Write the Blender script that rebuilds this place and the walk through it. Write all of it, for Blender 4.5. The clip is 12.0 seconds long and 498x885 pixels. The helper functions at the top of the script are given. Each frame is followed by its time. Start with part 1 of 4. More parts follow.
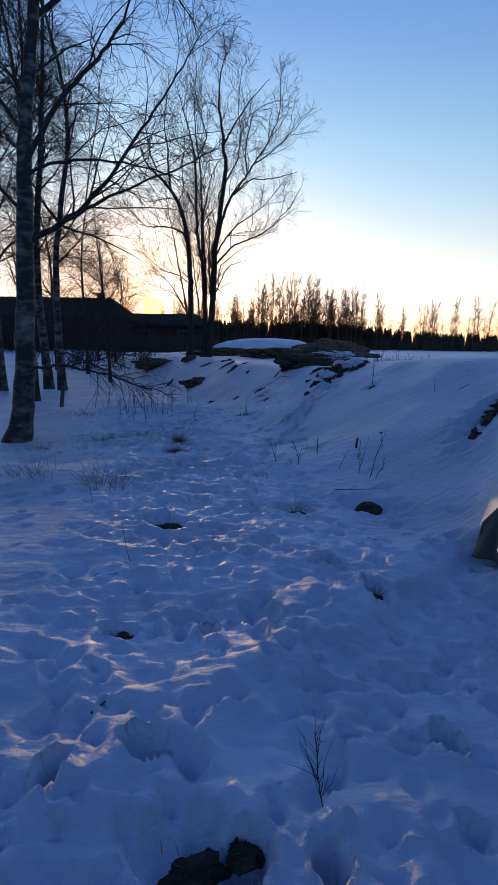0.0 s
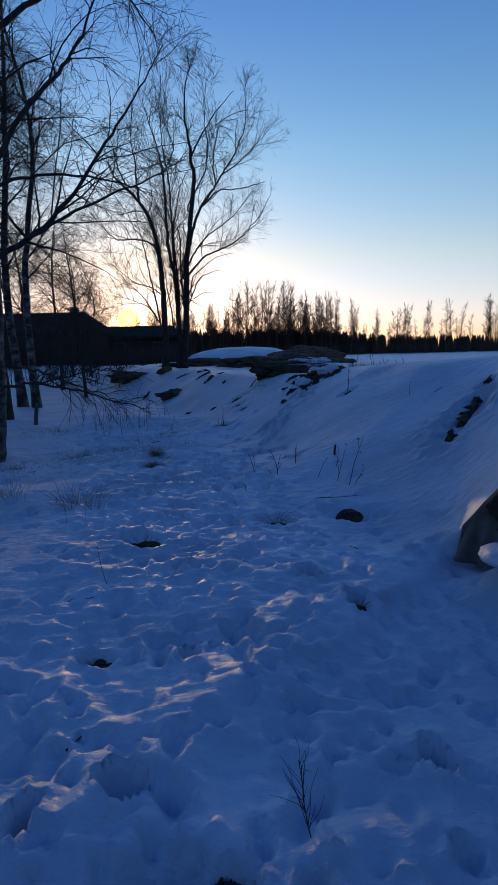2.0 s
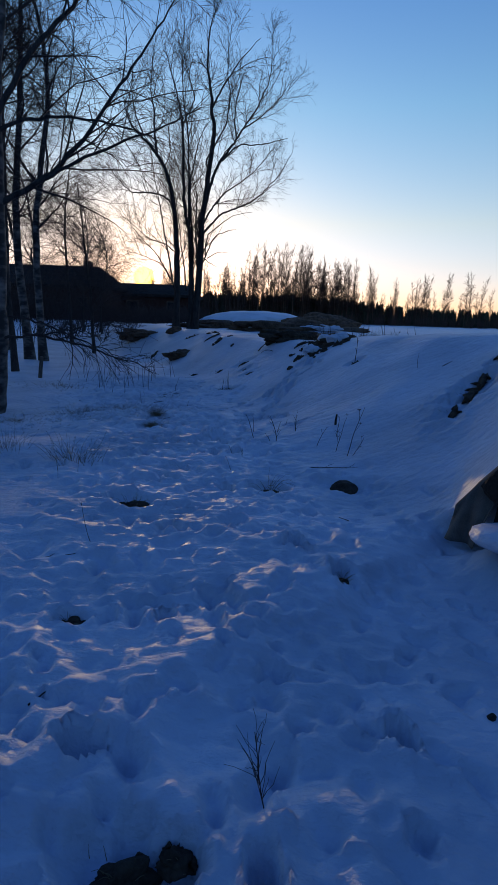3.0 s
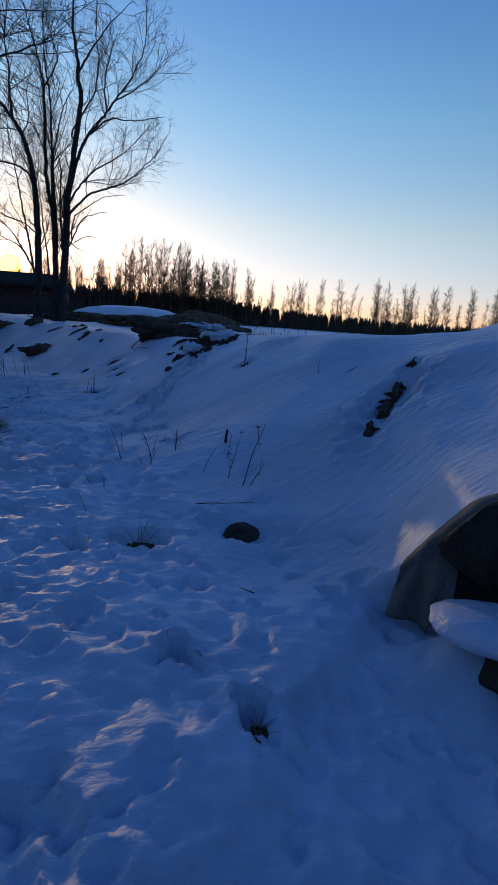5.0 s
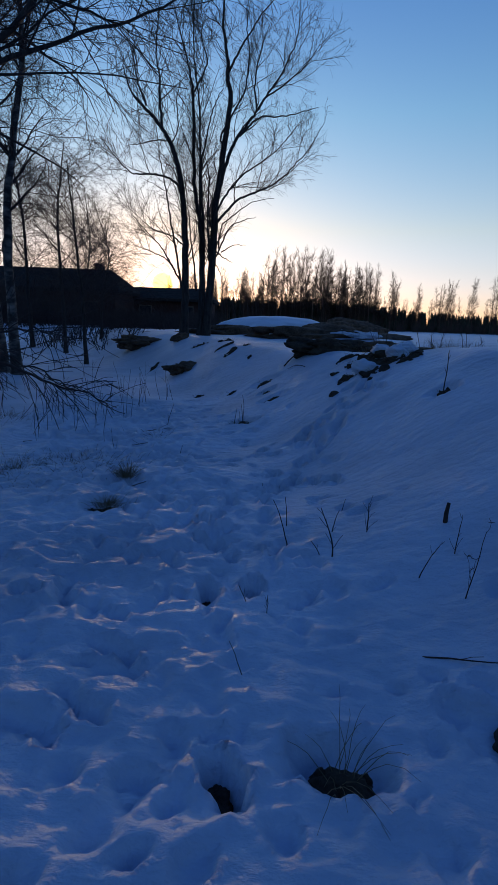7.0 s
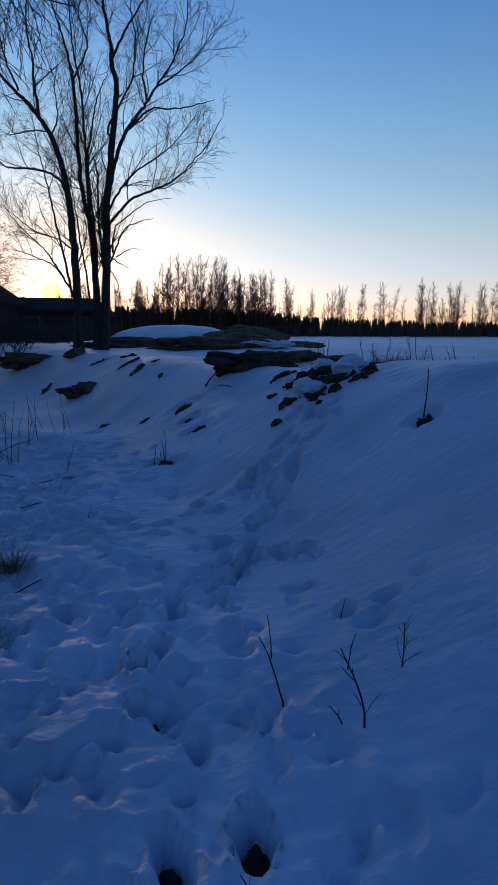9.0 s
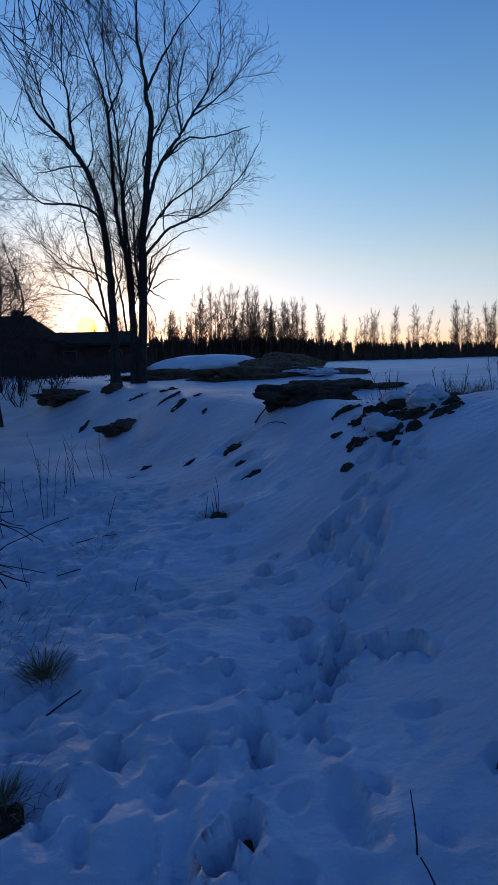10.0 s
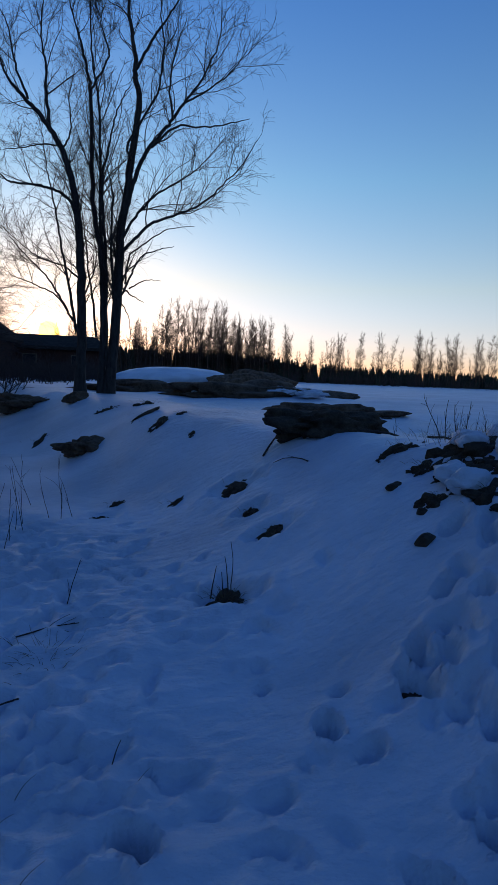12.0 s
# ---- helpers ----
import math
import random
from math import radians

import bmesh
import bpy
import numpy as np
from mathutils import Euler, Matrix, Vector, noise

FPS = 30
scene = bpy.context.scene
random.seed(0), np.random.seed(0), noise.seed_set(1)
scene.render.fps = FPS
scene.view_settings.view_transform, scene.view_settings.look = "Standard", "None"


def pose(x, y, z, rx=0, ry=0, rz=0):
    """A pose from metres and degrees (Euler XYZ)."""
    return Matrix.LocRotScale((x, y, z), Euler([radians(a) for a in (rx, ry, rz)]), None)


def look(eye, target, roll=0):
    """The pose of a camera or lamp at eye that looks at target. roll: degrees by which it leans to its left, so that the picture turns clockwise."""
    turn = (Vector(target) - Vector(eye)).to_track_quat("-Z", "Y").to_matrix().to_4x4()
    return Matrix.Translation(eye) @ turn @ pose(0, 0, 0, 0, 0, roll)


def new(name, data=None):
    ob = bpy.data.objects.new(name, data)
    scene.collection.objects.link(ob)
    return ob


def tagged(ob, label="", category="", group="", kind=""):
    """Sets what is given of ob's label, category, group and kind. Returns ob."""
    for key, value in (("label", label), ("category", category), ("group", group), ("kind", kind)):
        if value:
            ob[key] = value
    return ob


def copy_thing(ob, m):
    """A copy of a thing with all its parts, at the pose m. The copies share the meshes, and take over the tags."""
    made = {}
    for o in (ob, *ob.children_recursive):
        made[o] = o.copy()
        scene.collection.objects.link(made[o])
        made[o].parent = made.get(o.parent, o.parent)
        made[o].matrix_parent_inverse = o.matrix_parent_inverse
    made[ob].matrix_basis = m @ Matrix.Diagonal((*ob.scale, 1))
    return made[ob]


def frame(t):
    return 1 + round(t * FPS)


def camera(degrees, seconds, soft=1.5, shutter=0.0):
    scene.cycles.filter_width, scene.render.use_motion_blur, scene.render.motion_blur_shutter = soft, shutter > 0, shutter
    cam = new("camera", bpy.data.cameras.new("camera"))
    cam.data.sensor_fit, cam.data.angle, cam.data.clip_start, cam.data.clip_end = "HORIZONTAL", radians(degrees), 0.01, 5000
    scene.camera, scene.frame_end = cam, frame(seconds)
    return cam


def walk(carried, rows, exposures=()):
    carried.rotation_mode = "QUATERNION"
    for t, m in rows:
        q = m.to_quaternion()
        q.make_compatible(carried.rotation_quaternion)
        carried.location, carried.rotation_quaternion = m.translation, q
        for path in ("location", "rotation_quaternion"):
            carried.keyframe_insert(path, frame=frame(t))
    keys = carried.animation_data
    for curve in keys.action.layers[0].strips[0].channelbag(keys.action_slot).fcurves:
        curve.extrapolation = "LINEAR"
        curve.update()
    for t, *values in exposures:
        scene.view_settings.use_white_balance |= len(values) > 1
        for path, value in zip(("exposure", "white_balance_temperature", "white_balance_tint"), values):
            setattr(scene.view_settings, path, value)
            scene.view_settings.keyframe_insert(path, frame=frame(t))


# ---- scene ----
cam = camera(47.9, 12.0, soft=1.3)
PATH = [
    (0, (0.462, 0.471, 1.568), (0.453, 2.439, 1.214), 0.8),
    (0.5, (0.557, 0.506, 1.561), (0.931, 2.438, 1.204), 1.5),
    (1, (0.495, 0.471, 1.599), (1.006, 2.377, 1.271), 1.0),
    (1.5, (0.428, 0.481, 1.598), (0.654, 2.444, 1.288), 0.3),
    (2, (0.503, 0.546, 1.587), (0.563, 2.519, 1.262), -1.3),
    (2.5, (0.578, 0.56, 1.579), (0.593, 2.53, 1.237), 0.4),
    (3, (0.621, 0.639, 1.561), (0.65, 2.589, 1.116), 1.8),
    (3.5, (0.629, 0.891, 1.538), (0.91, 2.815, 1.069), 3.2),
    (3.7, (0.661, 0.994, 1.522), (1.081, 2.886, 1.029), 2.9),
    (5.3, (0.748, 2.337, 1.472), (1.196, 4.24, 1.052), 4.4),
    (5.5, (0.754, 2.517, 1.504), (1.178, 4.425, 1.081), 4.6),
    (6, (0.719, 2.989, 1.47), (1.084, 4.898, 0.999), 4.2),
    (6.5, (0.779, 3.424, 1.49), (0.941, 5.365, 1.033), 0.7),
    (6.7, (0.697, 3.649, 1.49), (0.689, 5.6, 1.05), 2.6),
    (8.3, (0.374, 4.759, 1.573), (0.33, 6.717, 1.17), 0.6),
    (8.5, (0.34, 4.961, 1.567), (0.463, 6.931, 1.246), 1.7),
    (9, (0.317, 5.373, 1.559), (0.626, 7.309, 1.164), 0.3),
    (9.5, (0.24, 5.812, 1.592), (0.411, 7.774, 1.24), 0.8),
    (10, (0.163, 6.172, 1.613), (0.356, 8.14, 1.311), -1.6),
    (10.5, (0.168, 6.596, 1.602), (0.382, 8.58, 1.467), 0.6),
    (11, (0.06, 7.066, 1.559), (0.228, 9.057, 1.459), 0.8),
    (11.5, (-0.044, 7.384, 1.57), (0.267, 9.333, 1.252), 1.9),
    (11.6, (-0.029, 7.512, 1.562), (0.283, 9.46, 1.232), 2.4),
    (12, (-0.157, 7.805, 1.588), (0.183, 9.761, 1.345), 2.3),
]
walk(cam, [(t, look(eye, target, roll)) for t, eye, target, roll in PATH], exposures=((0, 1.38, 7700, 14), (0.5, 1.0, 7050, 12), (1, 0.92, 6650, 10), (3, 0.98, 6550, 10), (5.5, 0.94, 6500, 10), (6.5, 0.82, 6500, 10), (9, 0.9, 6500, 10), (12, 0.95, 6500, 10)))

# ---- world, sun and sky ----
SUN_ELEV, SUN_AZ = radians(4.4), radians(-9.6)
world = bpy.data.worlds.new("dusk_sky")
scene.world = world
world.use_nodes = True
wn = world.node_tree
sky = wn.nodes.new("ShaderNodeTexSky")
sky.sky_type = "NISHITA"
sky.sun_disc = False
sky.sun_elevation, sky.sun_rotation = SUN_ELEV, SUN_AZ
sky.altitude, sky.air_density, sky.dust_density, sky.ozone_density = 100, 1.0, 0.22, 2.0
# the winter air's colour by height: clear blue overhead, milky rose towards the horizon
way, height, haze = wn.nodes.new("ShaderNodeTexCoord"), wn.nodes.new("ShaderNodeSeparateXYZ"), wn.nodes.new("ShaderNodeValToRGB")
tint, gain = wn.nodes.new("ShaderNodeVectorMath"), wn.nodes.new("ShaderNodeVectorMath")
HAZE = ((0.0, (0.30, 0.28, 0.60)), (0.087, (0.335, 0.295, 0.415)), (0.148, (0.36, 0.315, 0.35)), (0.31, (0.26, 0.33, 0.40)), (0.52, (0.16, 0.265, 0.44)), (0.8, (0.105, 0.20, 0.47)))
while len(haze.color_ramp.elements) < len(HAZE):
    haze.color_ramp.elements.new(0.5)
for element, (at, colour) in zip(haze.color_ramp.elements, HAZE):
    element.position, element.color = at, (*colour, 1)
tint.operation, gain.operation = "MULTIPLY", "SCALE"
gain.inputs["Scale"].default_value = 2.3
wn.links.new(way.outputs["Generated"], height.inputs[0])
wn.links.new(height.outputs["Z"], haze.inputs[0])
wn.links.new(sky.outputs[0], tint.inputs[0])
wn.links.new(haze.outputs[0], tint.inputs[1])
wn.links.new(tint.outputs[0], gain.inputs[0])
wn.links.new(gain.outputs[0], wn.nodes["Background"].inputs[0])
wn.nodes["Background"].inputs[1].default_value = 0.15

sun_way = Vector((math.sin(SUN_AZ) * math.cos(SUN_ELEV), math.cos(SUN_AZ) * math.cos(SUN_ELEV), math.sin(SUN_ELEV)))
sun = new("sun", bpy.data.lights.new("sun", "SUN"))
sun.data.energy, sun.data.angle, sun.data.color = 0.31, radians(0.5), (1.0, 0.68, 0.3)
sun.matrix_world = look(sun_way * 50, (0, 0, 0))


# ---- materials ----
def material(name):
    m = bpy.data.materials.new(name)
    m.use_nodes = True
    return m, m.node_tree.nodes, m.node_tree.links, m.node_tree.nodes["Principled BSDF"]


def surface(name, dark, light, scale=8.0, rough=0.8, bump=0.3, fine=60.0, spec=0.3, stretch=(1, 1, 1), depth=0.02, vary=0.0):
    """Two scales of noise between a dark and a light colour, with relief."""
    m, n, l, p = material(name)
    tc = n.new("ShaderNodeTexCoord")
    mp = n.new("ShaderNodeMapping")
    mp.inputs["Scale"].default_value = stretch
    l.new(tc.outputs["Object"], mp.inputs[0])
    a, b = n.new("ShaderNodeTexNoise"), n.new("ShaderNodeTexNoise")
    a.inputs["Scale"].default_value, a.inputs["Detail"].default_value = scale, 6
    b.inputs["Scale"].default_value, b.inputs["Detail"].default_value = fine, 4
    mix = n.new("ShaderNodeMath")
    mix.operation = "MULTIPLY_ADD"
    mix.inputs[1].default_value, half = 0.35, n.new("ShaderNodeMath")
    half.operation = "MULTIPLY"
    half.inputs[1].default_value = 0.65
    for t in (a, b):
        l.new(mp.outputs[0], t.inputs["Vector"])
    l.new(a.outputs["Fac"], half.inputs[0])
    l.new(b.outputs["Fac"], mix.inputs[0])
    l.new(half.outputs[0], mix.inputs[2])
    ramp = n.new("ShaderNodeValToRGB")
    ramp.color_ramp.elements[0].position, ramp.color_ramp.elements[1].position = 0.33, 0.67
    ramp.color_ramp.elements[0].color, ramp.color_ramp.elements[1].color = (*dark, 1), (*light, 1)
    l.new(mix.outputs[0], ramp.inputs[0])
    colour = ramp.outputs[0]
    if vary:
        info, hsv, rng = n.new("ShaderNodeObjectInfo"), n.new("ShaderNodeHueSaturation"), n.new("ShaderNodeMapRange")
        rng.inputs[3].default_value, rng.inputs[4].default_value = 1 - vary, 1 + vary
        l.new(info.outputs["Random"], rng.inputs[0])
        l.new(rng.outputs[0], hsv.inputs["Value"])
        l.new(colour, hsv.inputs["Color"])
        colour = hsv.outputs[0]
    l.new(colour, p.inputs["Base Color"])
    bp = n.new("ShaderNodeBump")
    bp.inputs["Strength"].default_value, bp.inputs["Distance"].default_value = bump, depth
    l.new(mix.outputs[0], bp.inputs["Height"])
    l.new(bp.outputs[0], p.inputs["Normal"])
    p.inputs["Roughness"].default_value = rough
    p.inputs["Specular IOR Level"].default_value = spec
    return m


def snow_material():
    m, n, l, p = material("snow")
    tc = n.new("ShaderNodeTexCoord")
    noises = []
    mp = n.new("ShaderNodeMapping")
    mp.inputs["Scale"].default_value = (1.0, 1.7, 1.0)
    l.new(tc.outputs["Object"], mp.inputs[0])
    for scale, detail in ((0.7, 3), (9.0, 7), (70.0, 5)):
        t = n.new("ShaderNodeTexNoise")
        t.inputs["Scale"].default_value, t.inputs["Detail"].default_value = scale, detail
        l.new(mp.outputs[0], t.inputs["Vector"])
        noises.append(t.outputs["Fac"])
    ramp = n.new("ShaderNodeValToRGB")
    ramp.color_ramp.elements[0].position, ramp.color_ramp.elements[1].position = 0.3, 0.62
    ramp.color_ramp.elements[0].color, ramp.color_ramp.elements[1].color = (0.49, 0.53, 0.60, 1), (0.65, 0.69, 0.77, 1)
    l.new(noises[0], ramp.inputs[0])
    l.new(ramp.outputs[0], p.inputs["Base Color"])
    rng = n.new("ShaderNodeMapRange")
    rng.inputs[1].default_value, rng.inputs[2].default_value = 0.35, 0.65
    rng.inputs[3].default_value, rng.inputs[4].default_value = 0.40, 0.62
    l.new(noises[1], rng.inputs[0])
    l.new(rng.outputs[0], p.inputs["Roughness"])
    p.inputs["Specular IOR Level"].default_value = 0.4
    b1, b2 = n.new("ShaderNodeBump"), n.new("ShaderNodeBump")
    b1.inputs["Strength"].default_value, b1.inputs["Distance"].default_value = 0.8, 0.035
    b2.inputs["Strength"].default_value, b2.inputs["Distance"].default_value = 0.35, 0.008
    l.new(noises[1], b1.inputs["Height"])
    l.new(noises[2], b2.inputs["Height"])
    l.new(b1.outputs[0], b2.inputs["Normal"])
    l.new(b2.outputs[0], p.inputs["Normal"])
    return m


def birch_bark():
    """White papery bark with dark cross marks, darker and cracked towards the foot."""
    m, n, l, p = material("birch_bark")
    tc, mp = n.new("ShaderNodeTexCoord"), n.new("ShaderNodeMapping")
    mp.inputs["Scale"].default_value = (2.0, 2.0, 4.5)
    l.new(tc.outputs["Object"], mp.inputs[0])
    a, b = n.new("ShaderNodeTexNoise"), n.new("ShaderNodeTexNoise")
    a.inputs["Scale"].default_value, a.inputs["Detail"].default_value = 2.2, 6
    b.inputs["Scale"].default_value, b.inputs["Detail"].default_value = 3.0, 5
    l.new(mp.outputs[0], a.inputs["Vector"])
    l.new(tc.outputs["Object"], b.inputs["Vector"])
    add = n.new("ShaderNodeMath")
    l.new(a.outputs["Fac"], add.inputs[0])
    l.new(b.outputs["Fac"], add.inputs[1])
    ramp = n.new("ShaderNodeValToRGB")
    e = ramp.color_ramp.elements
    e[0].position, e[1].position = 0.46, 0.66
    e[0].color, e[1].color = (0.03, 0.024, 0.02, 1), (0.27, 0.225, 0.195, 1)
    half = n.new("ShaderNodeMath")
    half.operation = "MULTIPLY"
    half.inputs[1].default_value = 0.5
    l.new(add.outputs[0], half.inputs[0])
    l.new(half.outputs[0], ramp.inputs[0])
    l.new(ramp.outputs[0], p.inputs["Base Color"])
    bp = n.new("ShaderNodeBump")
    bp.inputs["Strength"].default_value, bp.inputs["Distance"].default_value = 0.6, 0.01
    l.new(half.outputs[0], bp.inputs["Height"])
    l.new(bp.outputs[0], p.inputs["Normal"])
    p.inputs["Roughness"].default_value = 0.75
    return m


SNOW = snow_material()
BIRCH = birch_bark()
BARK = surface("dark_bark", (0.022, 0.017, 0.015), (0.085, 0.066, 0.055), 14, 0.9, 0.7, 70, stretch=(1, 1, 0.25))
TWIG = surface("twig_bark", (0.03, 0.02, 0.018), (0.085, 0.055, 0.045), 20, 0.8, 0.2, 90)
SOIL = surface("bare_soil", (0.018, 0.012, 0.008), (0.10, 0.068, 0.042), 9, 0.95, 0.9, 55, depth=0.04)
GRASS = surface("dry_grass", (0.10, 0.07, 0.035), (0.30, 0.22, 0.12), 12, 0.85, 0.2, 60, vary=0.25)
STONE = surface("rough_stone", (0.018, 0.013, 0.009), (0.09, 0.064, 0.044), 5, 0.85, 0.9, 45, depth=0.03, vary=0.2)
FABRIC = surface("grey_geotextile", (0.09, 0.075, 0.06), (0.24, 0.205, 0.165), 5, 0.9, 0.5, 160, depth=0.006)
PEAT = surface("peat", (0.012, 0.010, 0.008), (0.05, 0.038, 0.028), 7, 0.95, 0.9, 40, depth=0.05)
WOOD = surface("weathered_wood", (0.04, 0.03, 0.025), (0.17, 0.13, 0.10), 10, 0.85, 0.5, 60, stretch=(1, 1, 0.2))
SPRUCE = surface("spruce_needles", (0.015, 0.022, 0.014), (0.05, 0.065, 0.04), 1.5, 0.9, 0.2, 8)
FARBARK = surface("far_birch_bark", (0.04, 0.026, 0.018), (0.15, 0.10, 0.075), 1.5, 0.9, 0.1, 8)
CLADDING = surface("dark_red_boards", (0.03, 0.012, 0.009), (0.07, 0.026, 0.018), 3, 0.85, 0.3, 20, stretch=(6, 6, 0.4))
ROOFING = surface("dark_roof_felt", (0.018, 0.017, 0.016), (0.045, 0.04, 0.038), 3, 1.0, 0.4, 25, spec=0.05)
EARTH = surface("bare_sandy_earth", (0.04, 0.023, 0.014), (0.20, 0.125, 0.08), 4, 0.95, 0.9, 22, depth=0.08)
BRICK = surface("chimney_brick", (0.12, 0.05, 0.035), (0.25, 0.11, 0.08), 6, 0.9, 0.5, 30)


def glass_material():
    m, n, l, p = material("window_glass")
    p.inputs["Base Color"].default_value = (0.02, 0.025, 0.03, 1)
    p.inputs["Roughness"].default_value = 0.05
    return m


def sun_material():
    m, n, l, p = material("sun_glow")
    p.inputs["Base Color"].default_value = (0, 0, 0, 1)
    p.inputs["Emission Color"].default_value = (1.0, 0.6, 0.12, 1)
    p.inputs["Emission Strength"].default_value = 3.0
    return m


GLASS = glass_material()


# ---- numbers and shapes ----
def smooth(a, b, v):
    u = np.clip((np.asarray(v, float) - a) / (b - a), 0, 1)
    return u * u * (3 - 2 * u)


def lattice(ix, iy, seed):
    h = (ix.astype(np.int64) * 374761393 + iy.astype(np.int64) * 668265263 + seed * 974634777) & 0xFFFFFFFF
    h = ((h ^ (h >> 13)) * 1274126177) & 0xFFFFFFFF
    return ((h ^ (h >> 16)) & 0xFFFF) / 65535.0


def vnoise(x, y, seed=0):
    """Smooth noise from -1 to 1 on a plane."""
    x, y = np.asarray(x, float), np.asarray(y, float)
    ix, iy = np.floor(x), np.floor(y)
    fx, fy = x - ix, y - iy
    fx, fy = fx * fx * (3 - 2 * fx), fy * fy * (3 - 2 * fy)
    a, b = lattice(ix, iy, seed), lattice(ix + 1, iy, seed)
    c, d = lattice(ix, iy + 1, seed), lattice(ix + 1, iy + 1, seed)
    return 2 * (a + (b - a) * fx + (c - a) * fy + (a - b - c + d) * fx * fy) - 1


def ramp_line(y, table):
    return np.interp(y, [r[0] for r in table], [r[1] for r in table])


# foot of the bank, its width and its height, along the walk
FOOT = ((-30, 6), (0, 4.4), (3.5, 2.7), (5.7, 1.55), (7.3, 0.75), (8.7, 0.8), (10, 0.6), (11.4, 0.3), (13, -0.4), (17.7, -2.3), (21.3, -4.4), (30, -9))
WIDE = ((0, 3.5), (5.7, 3.8), (7.3, 4.2), (8.7, 2.9), (10, 2.3), (13, 1.9), (22, 1.8), (40, 4))
HIGH = ((0, 1.5), (5.7, 1.55), (7.3, 1.48), (9, 1.42), (10, 1.33), (11.5, 1.18), (13.5, 1.0), (18, 1.0), (22, 1.03), (30, 0.95), (40, 0.8))
WALL_FOOT, WALL_ALONG, WALL_IN = (2.25, 4.7), (0.77, -0.63), (0.63, 0.77)

EDGE_AT = (-0.6, -0.2, 0.0, 0.2, 0.4, 0.6, 0.85, 1.2, 1.6, 2.3)
EDGE_Z = (0.0, 0.05, 0.2, 0.52, 0.78, 0.90, 1.02, 1.27, 1.5, 1.75)


def terrain(x, y):
    """The snow's height before footprints."""
    x, y = np.asarray(x, float), np.asarray(y, float)
    s = (x - ramp_line(y, FOOT) + 0.18 * vnoise(x * 0.6, y * 0.6, 3)) / ramp_line(y, WIDE)
    k = 0.12
    u = np.where(s < -k, 0, np.where(s < k, (s + k) ** 2 / (4 * k), s))
    u = np.where(u > 1 + k, 1, np.where(u > 1 - k, 1 - (1 + k - u) ** 2 / (4 * k), u))
    bank = u * ramp_line(y, HIGH) * (1 + 0.05 * vnoise(x * 0.35, y * 0.35, 5))
    bank = bank * (1 - 0.36 * smooth(1.25, 3.2, s) * smooth(24, 12, y))
    dx, dy = x - WALL_FOOT[0], y - WALL_FOOT[1]
    along, inside = dx * WALL_ALONG[0] + dy * WALL_ALONG[1], dx * WALL_IN[0] + dy * WALL_IN[1]
    mound = np.interp(along + 0.34 * np.clip(inside, 0, 9), EDGE_AT, EDGE_Z) * smooth(7.5, 3.0, np.hypot(dx - 2.2, dy - 0.6))
    step = np.where(along > -0.3, smooth(-0.02, 0.07, inside), 1.0)
    step = 1 - (1 - step) * smooth(-0.3, 0.05, along)
    gap = np.clip(0.5 + (bank - mound) / 0.7, 0, 1)
    near = (bank * gap + mound * (1 - gap) + 0.35 * gap * (1 - gap)) * step
    left = 0.55 * smooth(14, 45, y) + 0.2 * smooth(-4, -14, x)
    far = -0.75 * smooth(30, 130, np.hypot(x, y))
    z = np.maximum(near, left) + far
    z = z + 0.045 * vnoise(x * 0.9, y * 0.9, 11) + 0.02 * vnoise(x * 2.7, y * 2.7, 12)
    z = z + 0.22 * np.exp(-((x - 6.1) ** 2 + (y - 7.4) ** 2) / 1.9) + 0.16 * np.exp(-((x - 4.0) ** 2 + (y - 7.25) ** 2) / 0.3)
    z = z + 0.20 * np.exp(-((x - 2.40) ** 2 + (y - 4.16) ** 2) / 0.045)
    return z - 0.05 * smooth(12, 8, y) - 0.10 * smooth(0.6, 2.0, x) * smooth(6.5, 4.8, y)


